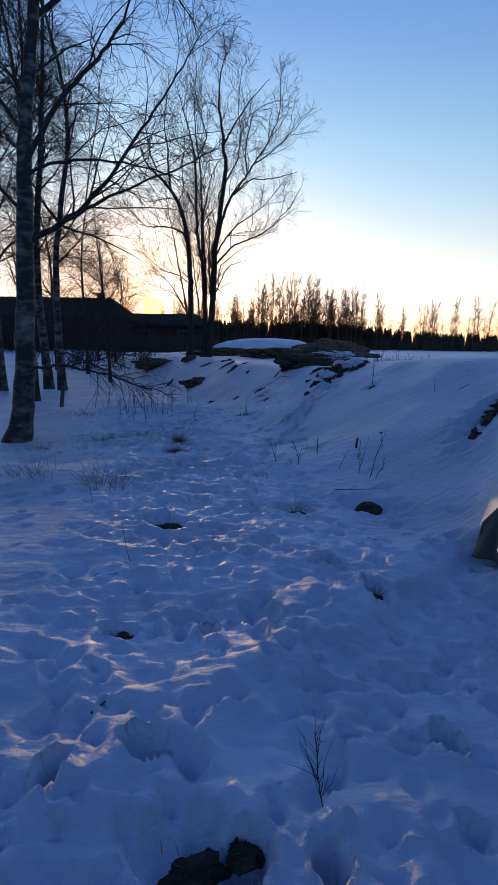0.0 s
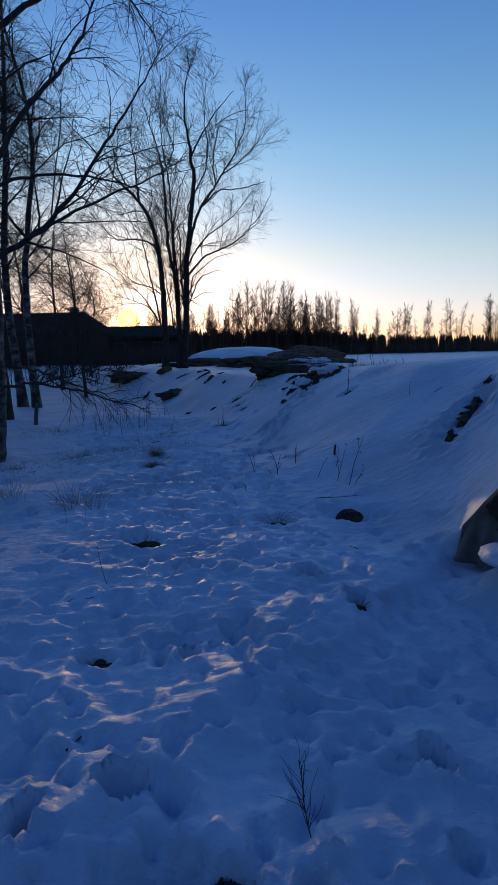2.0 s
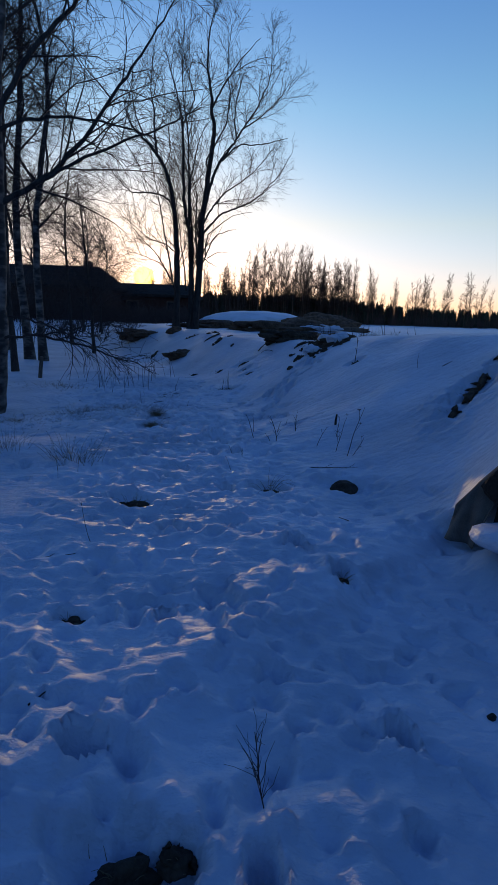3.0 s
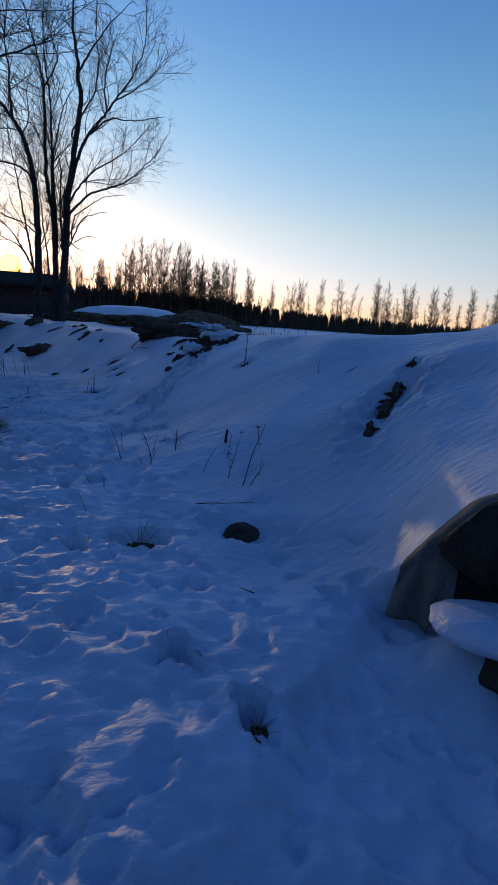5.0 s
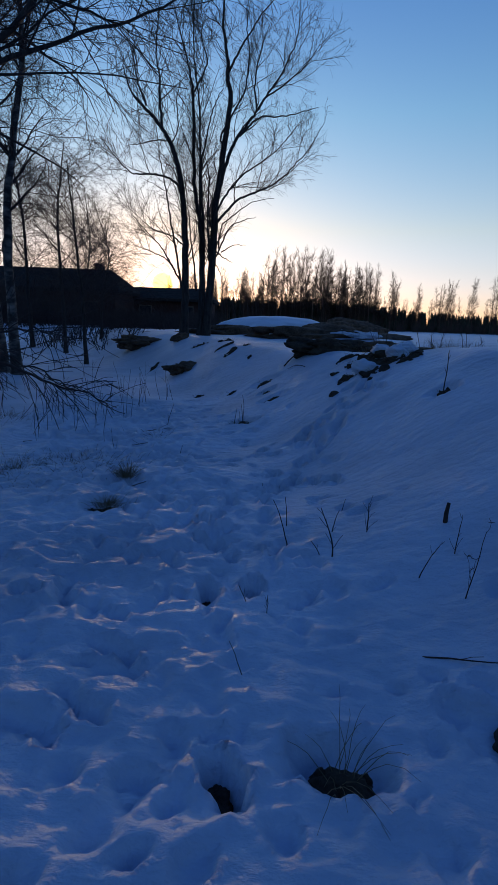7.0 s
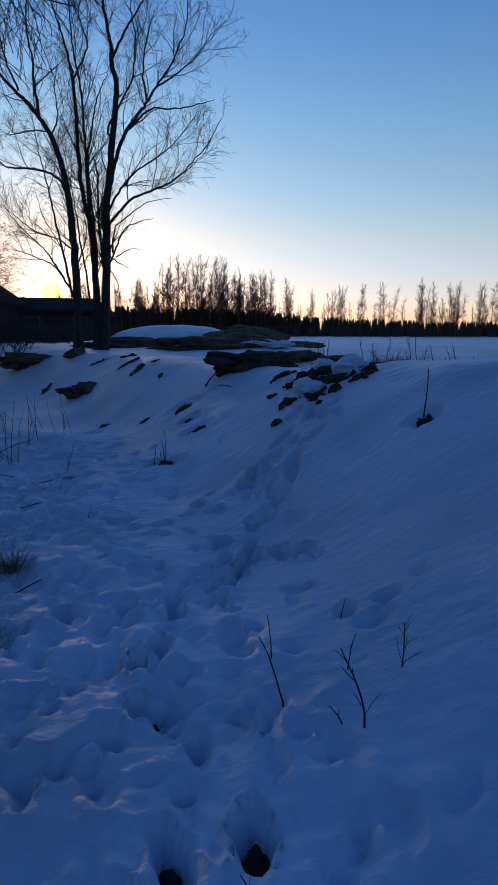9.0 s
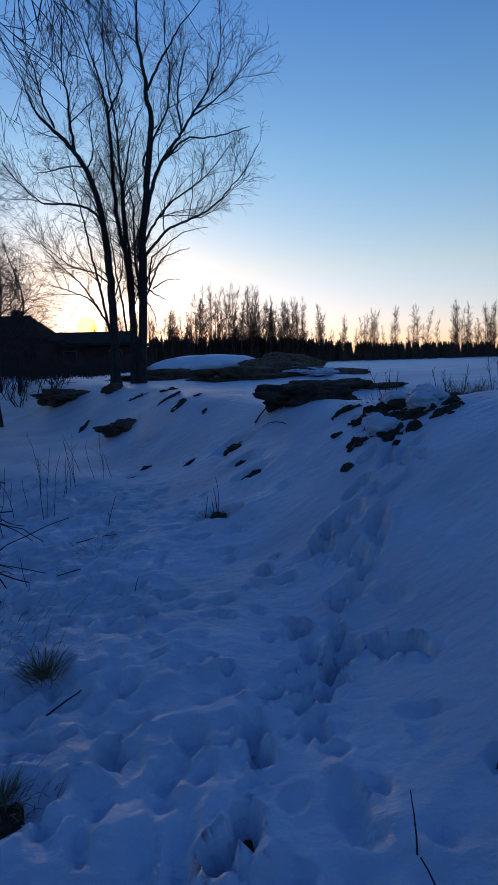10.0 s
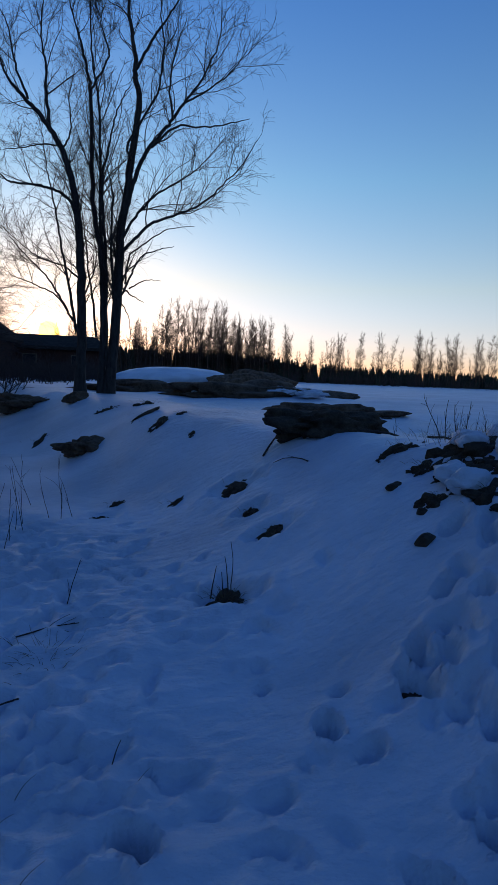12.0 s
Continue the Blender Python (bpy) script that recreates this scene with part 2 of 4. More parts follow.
def prints():
    """Footprints and melt hollows: place, turn, half length, half width, depth."""
    rng = random.Random(4)
    out = []
    # the trodden way along the flat
    way = ((0.5, 0.2), (0.2, 2.5), (0.25, 5.0), (-0.1, 7.4), (-0.75, 9.2), (-1.05, 10.6), (-1.6, 12.5), (-2.5, 15.5), (-4.4, 20))
    for n in range(330):
        y = rng.uniform(0.2, 18) if n % 3 else rng.uniform(1, 10)
        x = ramp_line(y, [(b, a) for a, b in way]) + rng.gauss(0, 0.55)
        out.append((x, y, rng.gauss(0.1, 0.4), rng.uniform(0.06, 0.12), rng.uniform(0.035, 0.06), rng.uniform(0.015, 0.042)))
    # deep single steps
    for x, y in ((0.26, 3.30), (-0.25, 2.25), (0.05, 2.4), (1.3, 2.6), (1.01, 4.3), (0.37, 8.15), (0.22, 7.40), (0.28, 7.80), (0.18, 7.70), (0.57, 6.79), (0.31, 6.77), (1.24, 8.78), (0.61, 9.97), (0.48, 5.5), (-0.2, 9.5), (1.05, 10.03), (1.01, 4.2), (1.25, 3.87), (0.72, 1.95), (1.0, 1.75), (1.66, 1.95)):
        out.append((x, y, rng.gauss(0.1, 0.3), rng.uniform(0.075, 0.1), 0.055, rng.uniform(0.10, 0.14)))
    # steps up the bank
    for n in range(60):
        f = n / 59
        out.append((0.45 + 1.5 * f + rng.gauss(0, 0.14), 8.4 + 2.6 * f + rng.gauss(0, 0.16), -0.45 + rng.gauss(0, 0.4), rng.uniform(0.06, 0.11), rng.uniform(0.035, 0.055), rng.uniform(0.03, 0.08)))
    for n in range(70):
        y = rng.uniform(2, 12)
        out.append((ramp_line(y, FOOT) + rng.uniform(-0.9, 0.9), y, rng.uniform(0, 3), rng.uniform(0.05, 0.1), rng.uniform(0.035, 0.06), rng.uniform(0.012, 0.04)))
    for n in range(160):
        out.append((rng.uniform(-3, 0), rng.uniform(2, 14), rng.uniform(0, 3), rng.uniform(0.06, 0.12), rng.uniform(0.04, 0.07), rng.uniform(0.012, 0.045)))
    # small pits that meltwater and falling twigs have left
    for n in range(850):
        y = rng.uniform(1, 13)
        x = rng.uniform(-2.2, 3.2) if n % 2 else ramp_line(y, [(b, a) for a, b in way]) + rng.gauss(0, 0.7)
        size, deep = rng.uniform(0.035, 0.075), rng.uniform(0.01, 0.036)
        if x < ramp_line(y, FOOT) + 0.2 or n % 8 == 0:
            out.append((x, y, rng.uniform(0, 3), size, size * rng.uniform(0.55, 0.8), deep))
    for n in range(110):
        out.append((rng.uniform(0.6, 2.3), rng.uniform(1, 5), rng.uniform(0, 3), rng.uniform(0.05, 0.11), rng.uniform(0.035, 0.06), rng.uniform(0.01, 0.03)))
    return out


MELT = ((3.38, 7.06, 0.19, 0.08), (3.22, 6.9, 0.17, 0.08), (3.06, 6.72, 0.17, 0.08), (2.88, 6.52, 0.16, 0.06), (3.6, 7.3, 0.1, 0.04), (2.7, 6.34, 0.12, 0.04), (0.29, 2.0, 0.17, 0.11), (0.46, 2.04, 0.06, 0.06), (-0.24, 3.28, 0.08, 0.06), (-0.26, 5.05, 0.15, 0.08), (1.26, 3.76, 0.07, 0.05), (2.26, 3.15, 0.10, 0.06), (0.89, 5.58, 0.14, 0.07), (-0.62, 8.0, 0.16, 0.07), (-0.64, 8.88, 0.12, 0.07), (0.63, 13.05, 0.2, 0.06), (0.74, 11.86, 0.13, 0.05), (0.32, 11.25, 0.17, 0.07), (0.66, 12.35, 0.12, 0.05), (-0.68, 13.5, 0.13, 0.05), (1.63, 5.74, 0.2, 0.05), (2.38, 9.45, 0.12, 0.05))
PRINTS = prints() + [(x, y, 1.3, r * 1.25, r * 0.85, deep) for x, y, r, deep in MELT]


def dents(x, y):
    """What footprints and trampling take from the snow or heap up round them."""
    z = np.zeros(np.broadcast(x, y).shape)
    for px, py, turn, a, b, deep in PRINTS:
        i0, i1 = np.searchsorted(x[0], (px - 3 * a, px + 3 * a))
        j0, j1 = np.searchsorted(y[:, 0], (py - 3 * a, py + 3 * a))
        gx, gy = x[j0:j1, i0:i1] - px, y[j0:j1, i0:i1] - py
        c, s = math.cos(turn), math.sin(turn)
        r = np.hypot((gx * c + gy * s) / b, (gy * c - gx * s) / a)
        r = r * (1 + 0.3 * vnoise((gx + px) * 9, (gy + py) * 9, 41) + 0.22 * vnoise((gx + px) * 21, (gy + py) * 21, 42))
        z[j0:j1, i0:i1] += -1.35 * deep * np.exp(-(r ** 4)) + 0.25 * deep * np.exp(-((r - 1.4) / 0.3) ** 2)
    z *= smooth(-3.0, -2.3, x) * smooth(4.4, 3.8, x) * smooth(14.5, 12.8, y) * smooth(0.2, 0.9, y)
    near = smooth(17, 10, np.hypot(x, y - 6))
    rough = smooth(1.7, 0.6, np.abs(x - ramp_line(y, ((0, 0.3), (5, 0.25), (7.4, -0.15), (9.2, -0.85), (10.6, -1.2), (14, -2.1), (18, -3.6))))) * smooth(24, 12, y)
    ridges = 0.5 - np.abs(vnoise(x * 3.6 + 0.5 * vnoise(x * 2, y * 2, 27), y * 6.5 + 0.4 * vnoise(x * 3, y * 3, 28), 23))
    crust = 0.5 - np.abs(vnoise(x * 9, y * 17, 24))
    z += near * (0.14 + 0.86 * rough) * (0.032 * ridges + 0.015 * crust + 0.014 * vnoise(x * 6, y * 6, 21) + 0.005 * vnoise(x * 19, y * 19, 22))
    lips = 0.5 - np.abs(vnoise(x * 6 + 0.6 * vnoise(x * 5, y * 5, 29), y * 15, 25))
    z += near * (0.35 + 0.65 * rough) * (0.012 * lips + 0.007 * vnoise(x * 14, y * 22, 26))
    return z


def ground_z(x, y):
    return float(terrain(x, y))


def mesh_of(name, verts, faces, mat=None, smooth_shade=True):
    me = bpy.data.meshes.new(name)
    me.from_pydata([tuple(v) for v in verts], [], [tuple(int(i) for i in f) for f in faces])
    if mat:
        me.materials.append(mat)
    if smooth_shade:
        me.polygons.foreach_set("use_smooth", [True] * len(me.polygons))
    me.update()
    return me


def put_part(name, me, parent=None, label=""):
    ob = new(name, me)
    if parent is not None:
        ob.parent = parent
    if label:
        ob["label"] = label
    return ob


def part(name, bm, mat, parent=None, label="", smooth_shade=False):
    me = bpy.data.meshes.new(name)
    bm.to_mesh(me)
    bm.free()
    me.materials.append(mat)
    if smooth_shade:
        me.polygons.foreach_set("use_smooth", [True] * len(me.polygons))
    return put_part(name, me, parent, label)


def thing(name, x=0, y=0, z=0):
    ob = new(name)
    ob.location = (x, y, z)
    return ob


class Tubes:
    """Many tapering round rods in one mesh."""

    def __init__(self):
        self.verts, self.faces, self.count = [], [], 0

    def add(self, pts, radii, sides=3):
        pts = np.asarray(pts, float)
        radii = np.asarray(radii, float)
        tan = np.gradient(pts, axis=0)
        tan /= np.linalg.norm(tan, axis=1)[:, None] + 1e-9
        ref = np.array((0.0, 0.0, 1.0)) if abs(tan[0][2]) < 0.8 else np.array((1.0, 0.0, 0.0))
        u = np.cross(tan, ref)
        u /= np.linalg.norm(u, axis=1)[:, None] + 1e-9
        v = np.cross(tan, u)
        ang = np.arange(sides) * 2 * math.pi / sides
        ring = pts[:, None] + radii[:, None, None] * (np.cos(ang)[None, :, None] * u[:, None] + np.sin(ang)[None, :, None] * v[:, None])
        self.verts.append(ring.reshape(-1, 3))
        n = len(pts)
        base = self.count + (np.arange(n - 1)[:, None] * sides + np.arange(sides)[None])
        nxt = self.count + (np.arange(n - 1)[:, None] * sides + (np.arange(sides)[None] + 1) % sides)
        self.faces.append(np.stack([base, nxt, nxt + sides, base + sides], -1).reshape(-1, 4))
        self.count += n * sides

    def mesh(self, name, mat):
        me = bpy.data.meshes.new(name)
        if not self.verts:
            return me
        v, f = np.concatenate(self.verts), np.concatenate(self.faces)
        me.vertices.add(len(v))
        me.vertices.foreach_set("co", v.ravel())
        me.loops.add(f.size)
        me.loops.foreach_set("vertex_index", f.ravel().astype(np.int32))
        me.polygons.add(len(f))
        me.polygons.foreach_set("loop_start", np.arange(0, f.size, 4, dtype=np.int32))
        me.polygons.foreach_set("use_smooth", np.ones(len(f), bool))
        me.materials.append(mat)
        me.update(calc_edges=True)
        return me


def curve_through(points, steps=6, wobble=0.0, rng=random):
    """A smooth line through a few points, a little crooked."""
    p = np.asarray(points, float)
    p = np.vstack([2 * p[0] - p[1], p, 2 * p[-1] - p[-2]])
    out = []
    for i in range(1, len(p) - 2):
        for k in range(steps):
            t = k / steps
            out.append(0.5 * (2 * p[i] + (p[i + 1] - p[i - 1]) * t + (2 * p[i - 1] - 5 * p[i] + 4 * p[i + 1] - p[i + 2]) * t * t + (3 * p[i] - p[i - 1] - 3 * p[i + 1] + p[i + 2]) * t ** 3))
    out.append(p[-2])
    out = np.array(out)
    if wobble:
        out[1:] += np.array([[rng.gauss(0, wobble) for _ in range(3)] for _ in range(len(out) - 1)])
    return out


def shoot(start, way, length, rng, n=4, wander=0.18, pull=0.0):
    """A twig's line: it wanders and bends up or, for a negative pull, down."""
    pts, d = [np.array(start, float)], np.array(way, float)
    for _ in range(n):
        d = d + np.array([rng.gauss(0, wander), rng.gauss(0, wander), rng.gauss(0, wander) + pull])
        d /= np.linalg.norm(d)
        pts.append(pts[-1] + d * length / n)
    return np.array(pts)


def sprout(line, radii, rng, per_m, first, lengths, angle, up, pull, ratio=0.5, thin=0.003, n=4, wander=0.13):
    """Side shoots along a line: pairs of line and radii."""
    seg = np.linalg.norm(np.diff(line, axis=0), axis=1)
    total = seg.sum()
    out = []
    cum = np.r_[0, np.cumsum(seg)] / max(total, 1e-6)
    for _ in range(max(1, int(total * per_m + rng.random()))):
        f = first + (1 - first) * rng.random()
        i = min(int(np.searchsorted(cum, f)) - 1, len(line) - 2)
        i = max(i, 0)
        g = (f - cum[i]) / max(cum[i + 1] - cum[i], 1e-6)
        p = line[i] + (line[i + 1] - line[i]) * g
        d = line[i + 1] - line[i]
        d = d / (np.linalg.norm(d) + 1e-9)
        side = np.array([rng.gauss(0, 1), rng.gauss(0, 1), rng.gauss(0, 1)])
        side -= d * (side @ d)
        side /= np.linalg.norm(side) + 1e-9
        a = radians(rng.uniform(*angle))
        w = d * math.cos(a) + side * math.sin(a) + np.array((0, 0, up))
        w /= np.linalg.norm(w)
        size = rng.uniform(*lengths) * (1.15 - 0.65 * f)
        l2 = shoot(p, w, size, rng, n=n, wander=wander, pull=pull)
        r0 = max(min((radii[i] + (radii[i + 1] - radii[i]) * g) * ratio, size * 0.014), thin)
        out.append((l2, np.linspace(r0, thin * 0.7, len(l2))))
    return out


def dress(limbs, rng, levels):
    """Branches, twigs and fine twigs on the limbs, all in one set of rods."""
    rods, lines = Tubes(), limbs
    for k, lv in enumerate(levels):
        made = []
        for line, radii in lines:
            made += sprout(line, radii, rng, **lv)
        for line, radii in made:
            rods.add(line, radii, 5 if k == 0 else 3)
        lines = made
    return rods


def rod_part(name, line, radii, mat, parent, sides=9, label=""):
    t = Tubes()
    t.add(line, radii, sides)
    return put_part(name, t.mesh(name, mat), parent, label)


# ---- ground ----
def graded(lo, hi, step, ends, grow=1.16):
    inner = list(np.arange(lo, hi, step))
    up, d, v = [], step, hi
    while v < ends[1]:
        up.append(v)
        d *= grow
        v += d
    down, d, v = [], step, lo
    while v > ends[0]:
        d *= grow
        v -= d
        down.append(v)
    return np.array(down[::-1] + inner + up)


gx, gy = np.meshgrid(graded(-2.4, 3.9, 0.023, (-1600, 1600), 1.12), graded(1.0, 13.2, 0.023, (-1200, 2600), 1.12))
gz = terrain(gx, gy) + dents(gx, gy)
rows_n, cols_n = gx.shape
idx = np.arange(rows_n * cols_n).reshape(rows_n, cols_n)
quads = np.stack([idx[:-1, :-1], idx[:-1, 1:], idx[1:, 1:], idx[1:, :-1]], -1).reshape(-1, 4)
sheet = Tubes()
sheet.verts, sheet.faces = [np.stack([gx, gy, gz], -1).reshape(-1, 3)], [quads]
tagged(new("ground", sheet.mesh("ground", SNOW)), "trodden blue-white snow over flat ground and a long bank", "snow ground", kind="structure")


# ---- willow on the bank ----
def willow():
    rng = random.Random(11)
    top = thing("willow_tree", -1.5, 21.9, ground_z(-1.5, 21.9) - 0.1)
    o = np.array(top.location)
    # stems as (x, z) on the tree's plane, with radii at foot and end, and how far each leans towards or from the walk
    stems = (
        (((-1.90, 1.02), (-1.87, 2.32), (-1.88, 3.54), (-1.93, 4.56), (-1.99, 5.22), (-2.16, 6.08), (-2.45, 6.74), (-2.85, 7.25), (-3.21, 7.61), (-3.5, 7.95), (-3.75, 8.66)), 0.15, 0.014, -0.8),
        (((-2.58, 6.92), (-2.65, 7.67), (-2.67, 8.30), (-2.76, 8.98), (-2.65, 10.2)), 0.06, 0.009, 0.5),
        (((-1.98, 4.97), (-2.12, 5.38), (-2.45, 5.60), (-2.86, 5.68), (-3.34, 5.69), (-3.54, 5.74), (-4.00, 6.18), (-4.44, 6.74)), 0.055, 0.009, -1.3),
        (((-1.99, 2.40), (-2.20, 3.69), (-2.37, 4.52), (-2.49, 5.35), (-2.65, 6.07), (-2.75, 6.86)), 0.05, 0.008, 0.6),
        (((-2.06, 2.66), (-2.33, 3.16), (-2.70, 3.70), (-3.20, 4.19), (-3.60, 4.67)), 0.04, 0.008, -0.9),
        (((-1.93, 3.66), (-2.28, 3.92), (-2.78, 4.07), (-3.19, 4.33), (-3.68, 4.75)), 0.035, 0.007, 0.7),
        (((-2.11, 2.74), (-2.45, 3.24), (-2.95, 3.47), (-3.37, 3.61), (-3.65, 3.80)), 0.03, 0.007, -0.3),
        (((-1.41, 1.09), (-1.38, 2.34), (-1.40, 4.09), (-1.56, 4.92), (-1.64, 5.75), (-1.66, 6.74), (-1.69, 7.86), (-1.75, 8.17), (-1.89, 8.78), (-2.08, 9.38), (-2.3, 10.2)), 0.1, 0.01, 0.5),
        (((-1.29, 1.63), (-1.32, 4.09), (-1.38, 4.94), (-1.41, 6.02), (-1.28, 6.61), (-1.16, 7.28), (-0.96, 7.79), (-0.78, 8.09)), 0.06, 0.008, -0.7),
        (((-1.38, 3.91), (-1.44, 5.27), (-1.49, 7.40), (-1.65, 8.50), (-1.71, 9.74), (-1.62, 10.9)), 0.055, 0.009, 0.9),
        (((-1.15, 3.23), (-1.20, 4.61), (-1.18, 5.63), (-1.32, 6.20), (-1.52, 6.43)), 0.045, 0.008, -0.4),
        (((-1.53, 2.33), (-1.64, 3.38), (-1.72, 3.80), (-1.79, 4.57), (-1.88, 5.23), (-2.03, 6.21)), 0.04, 0.008, 0.8),
        (((-1.23, 1.09), (-1.11, 2.35), (-1.03, 3.59), (-0.99, 4.80), (-0.87, 5.49), (-0.76, 6.42), (-0.65, 7.25), (-0.60, 7.83), (-0.71, 8.30), (-0.70, 8.70), (-0.83, 9.39), (-0.86, 9.86), (-0.78, 10.7), (-0.55, 11.5)), 0.16, 0.012, 0.3),
        (((-0.87, 5.32), (-0.68, 6.01), (-0.43, 6.62), (-0.10, 7.07), (0.17, 7.43), (0.42, 7.82), (0.75, 8.25), (1.01, 8.75), (1.23, 9.43), (1.25, 10.6)), 0.085, 0.009, 0.9),
        (((-0.67, 8.42), (-0.39, 8.98), (-0.06, 9.50), (0.28, 10.02), (0.95, 10.75)), 0.05, 0.009, -0.9),
        (((-0.97, 4.33), (-0.66, 4.66), (-0.32, 5.01), (0.03, 5.18), (0.65, 5.45), (1.09, 5.75), (1.35, 6.03), (1.79, 6.50), (2.23, 7.23)), 0.06, 0.008, -1.6),
        (((-0.96, 4.63), (-0.58, 5.26), (-0.16, 5.72), (0.28, 6.01), (0.80, 6.40), (1.40, 7.14)), 0.05, 0.008, 0.6),
        (((-1.01, 3.24), (-0.74, 3.79), (-0.52, 4.23), (-0.13, 4.44), (0.27, 4.55)), 0.04, 0.007, -0.4),
        (((-0.87, 3.60), (-0.79, 4.22), (-0.40, 4.59), (0.12, 4.93), (0.75, 5.07)), 0.035, 0.007, 0.6),
        (((-0.93, 3.51), (-0.73, 3.35), (-0.42, 3.19)), 0.03, 0.009, 0.2),
        (((-0.78, 3.50), (-0.43, 3.70), (-0.03, 3.73)), 0.025, 0.006, -0.3),
        (((-1.01, 3.24), (-0.77, 2.82), (-0.72, 2.29)), 0.022, 0.006, 0.3),
        (((-0.31, 6.75), (0.25, 7.27), (0.95, 7.34), (1.57, 7.49), (2.00, 7.64)), 0.04, 0.007, -0.6),
        (((0.41, 7.80), (1.01, 8.18), (1.53, 8.65), (1.88, 9.15)), 0.035, 0.007, 0.4),
        (((0.17, 7.43), (0.10, 8.15), (0.21, 8.97), (0.45, 9.64)), 0.04, 0.008, 0.5),
        (((-0.76, 6.42), (-0.82, 6.82), (-0.20, 7.96), (-0.05, 8.94), (-0.15, 9.80), (-0.02, 11.2)), 0.045, 0.008, -1.1),
        (((-2.32, 6.51), (-2.12, 6.93), (-2.16, 7.65), (-2.04, 8.22)), 0.03, 0.007, 0.4),
        (((-3.05, 7.51), (-3.32, 8.21), (-3.43, 8.89), (-3.62, 9.32)), 0.04, 0.008, -0.4),
        (((-1.69, 7.86), (-1.30, 8.62), (-1.47, 9.31), (-1.32, 9.95)), 0.035, 0.007, 0.6),
        (((-2.36, 6.58), (-2.77, 6.58), (-3.26, 6.45), (-3.66, 6.37)), 0.03, 0.006, 0.9),
    )
    limbs = []
    for line, r0, r1, lean in stems:
        n = len(line) - 1
        pts = []
        for k, (x, z) in enumerate(line):
            back = lean * (k / n) ** 1.3
            near = 1 + back / 14.1
            pts.append((-0.16 + (x + 0.16) * near - o[0], back, 1.59 + (z - 1.59) * near - o[2]))
        c = curve_through(pts, 6, 0.009, rng)
        f = np.linspace(0, 1, len(c))
        radii = (0.74 if r0 > 0.09 else 0.6) * r0 * (1 - f) ** 0.9 + 0.8 * r1
        if r0 > 0.09:
            c = np.vstack([c[0] - (0, 0, 0.5), c])
            radii = np.r_[radii[0] * 1.5, radii]
            radii[1:4] *= (1.35, 1.15, 1.05)
        if r0 not in (0.03, 0.025, 0.022) and len(line) != 5 or line[0][0] < -1.1:
            limbs.append((c, radii))
        rod_part("trunk" if r0 > 0.09 else "limb", c, radii, BARK, top, 10 if r0 > 0.09 else 7)
    levels = (
        dict(per_m=4.0, first=0.2, lengths=(0.6, 2.0), angle=(22, 55), up=0.2, pull=0.06, thin=0.0048, n=8, wander=0.13),
        dict(per_m=6.2, first=0.1, lengths=(0.3, 1.0), angle=(24, 58), up=0.1, pull=0.03, thin=0.0034, n=6, wander=0.15),
        dict(per_m=9.0, first=0.12, lengths=(0.12, 0.5), angle=(24, 60), up=0.0, pull=-0.03, thin=0.0027, n=4, wander=0.2),
    )
    put_part("crown", dress(limbs, rng, levels).mesh("crown", TWIG), top, "bare fine twigs")["kind"] = "stuff"
    tagged(top, "bare many-stemmed willow, black against the sunset, on the snowy bank", "tree")


willow()

BIRCH_LEVELS = (
    dict(per_m=4.4, first=0.12, lengths=(0.7, 2.1), angle=(30, 60), up=0.05, pull=-0.02, thin=0.005, n=6),
    dict(per_m=6.6, first=0.12, lengths=(0.35, 1.1), angle=(25, 60), up=-0.05, pull=-0.10, thin=0.0032, n=5),
    dict(per_m=6.0, first=0.2, lengths=(0.15, 0.5), angle=(25, 55), up=-0.08, pull=-0.12, thin=0.0026, n=3),
)


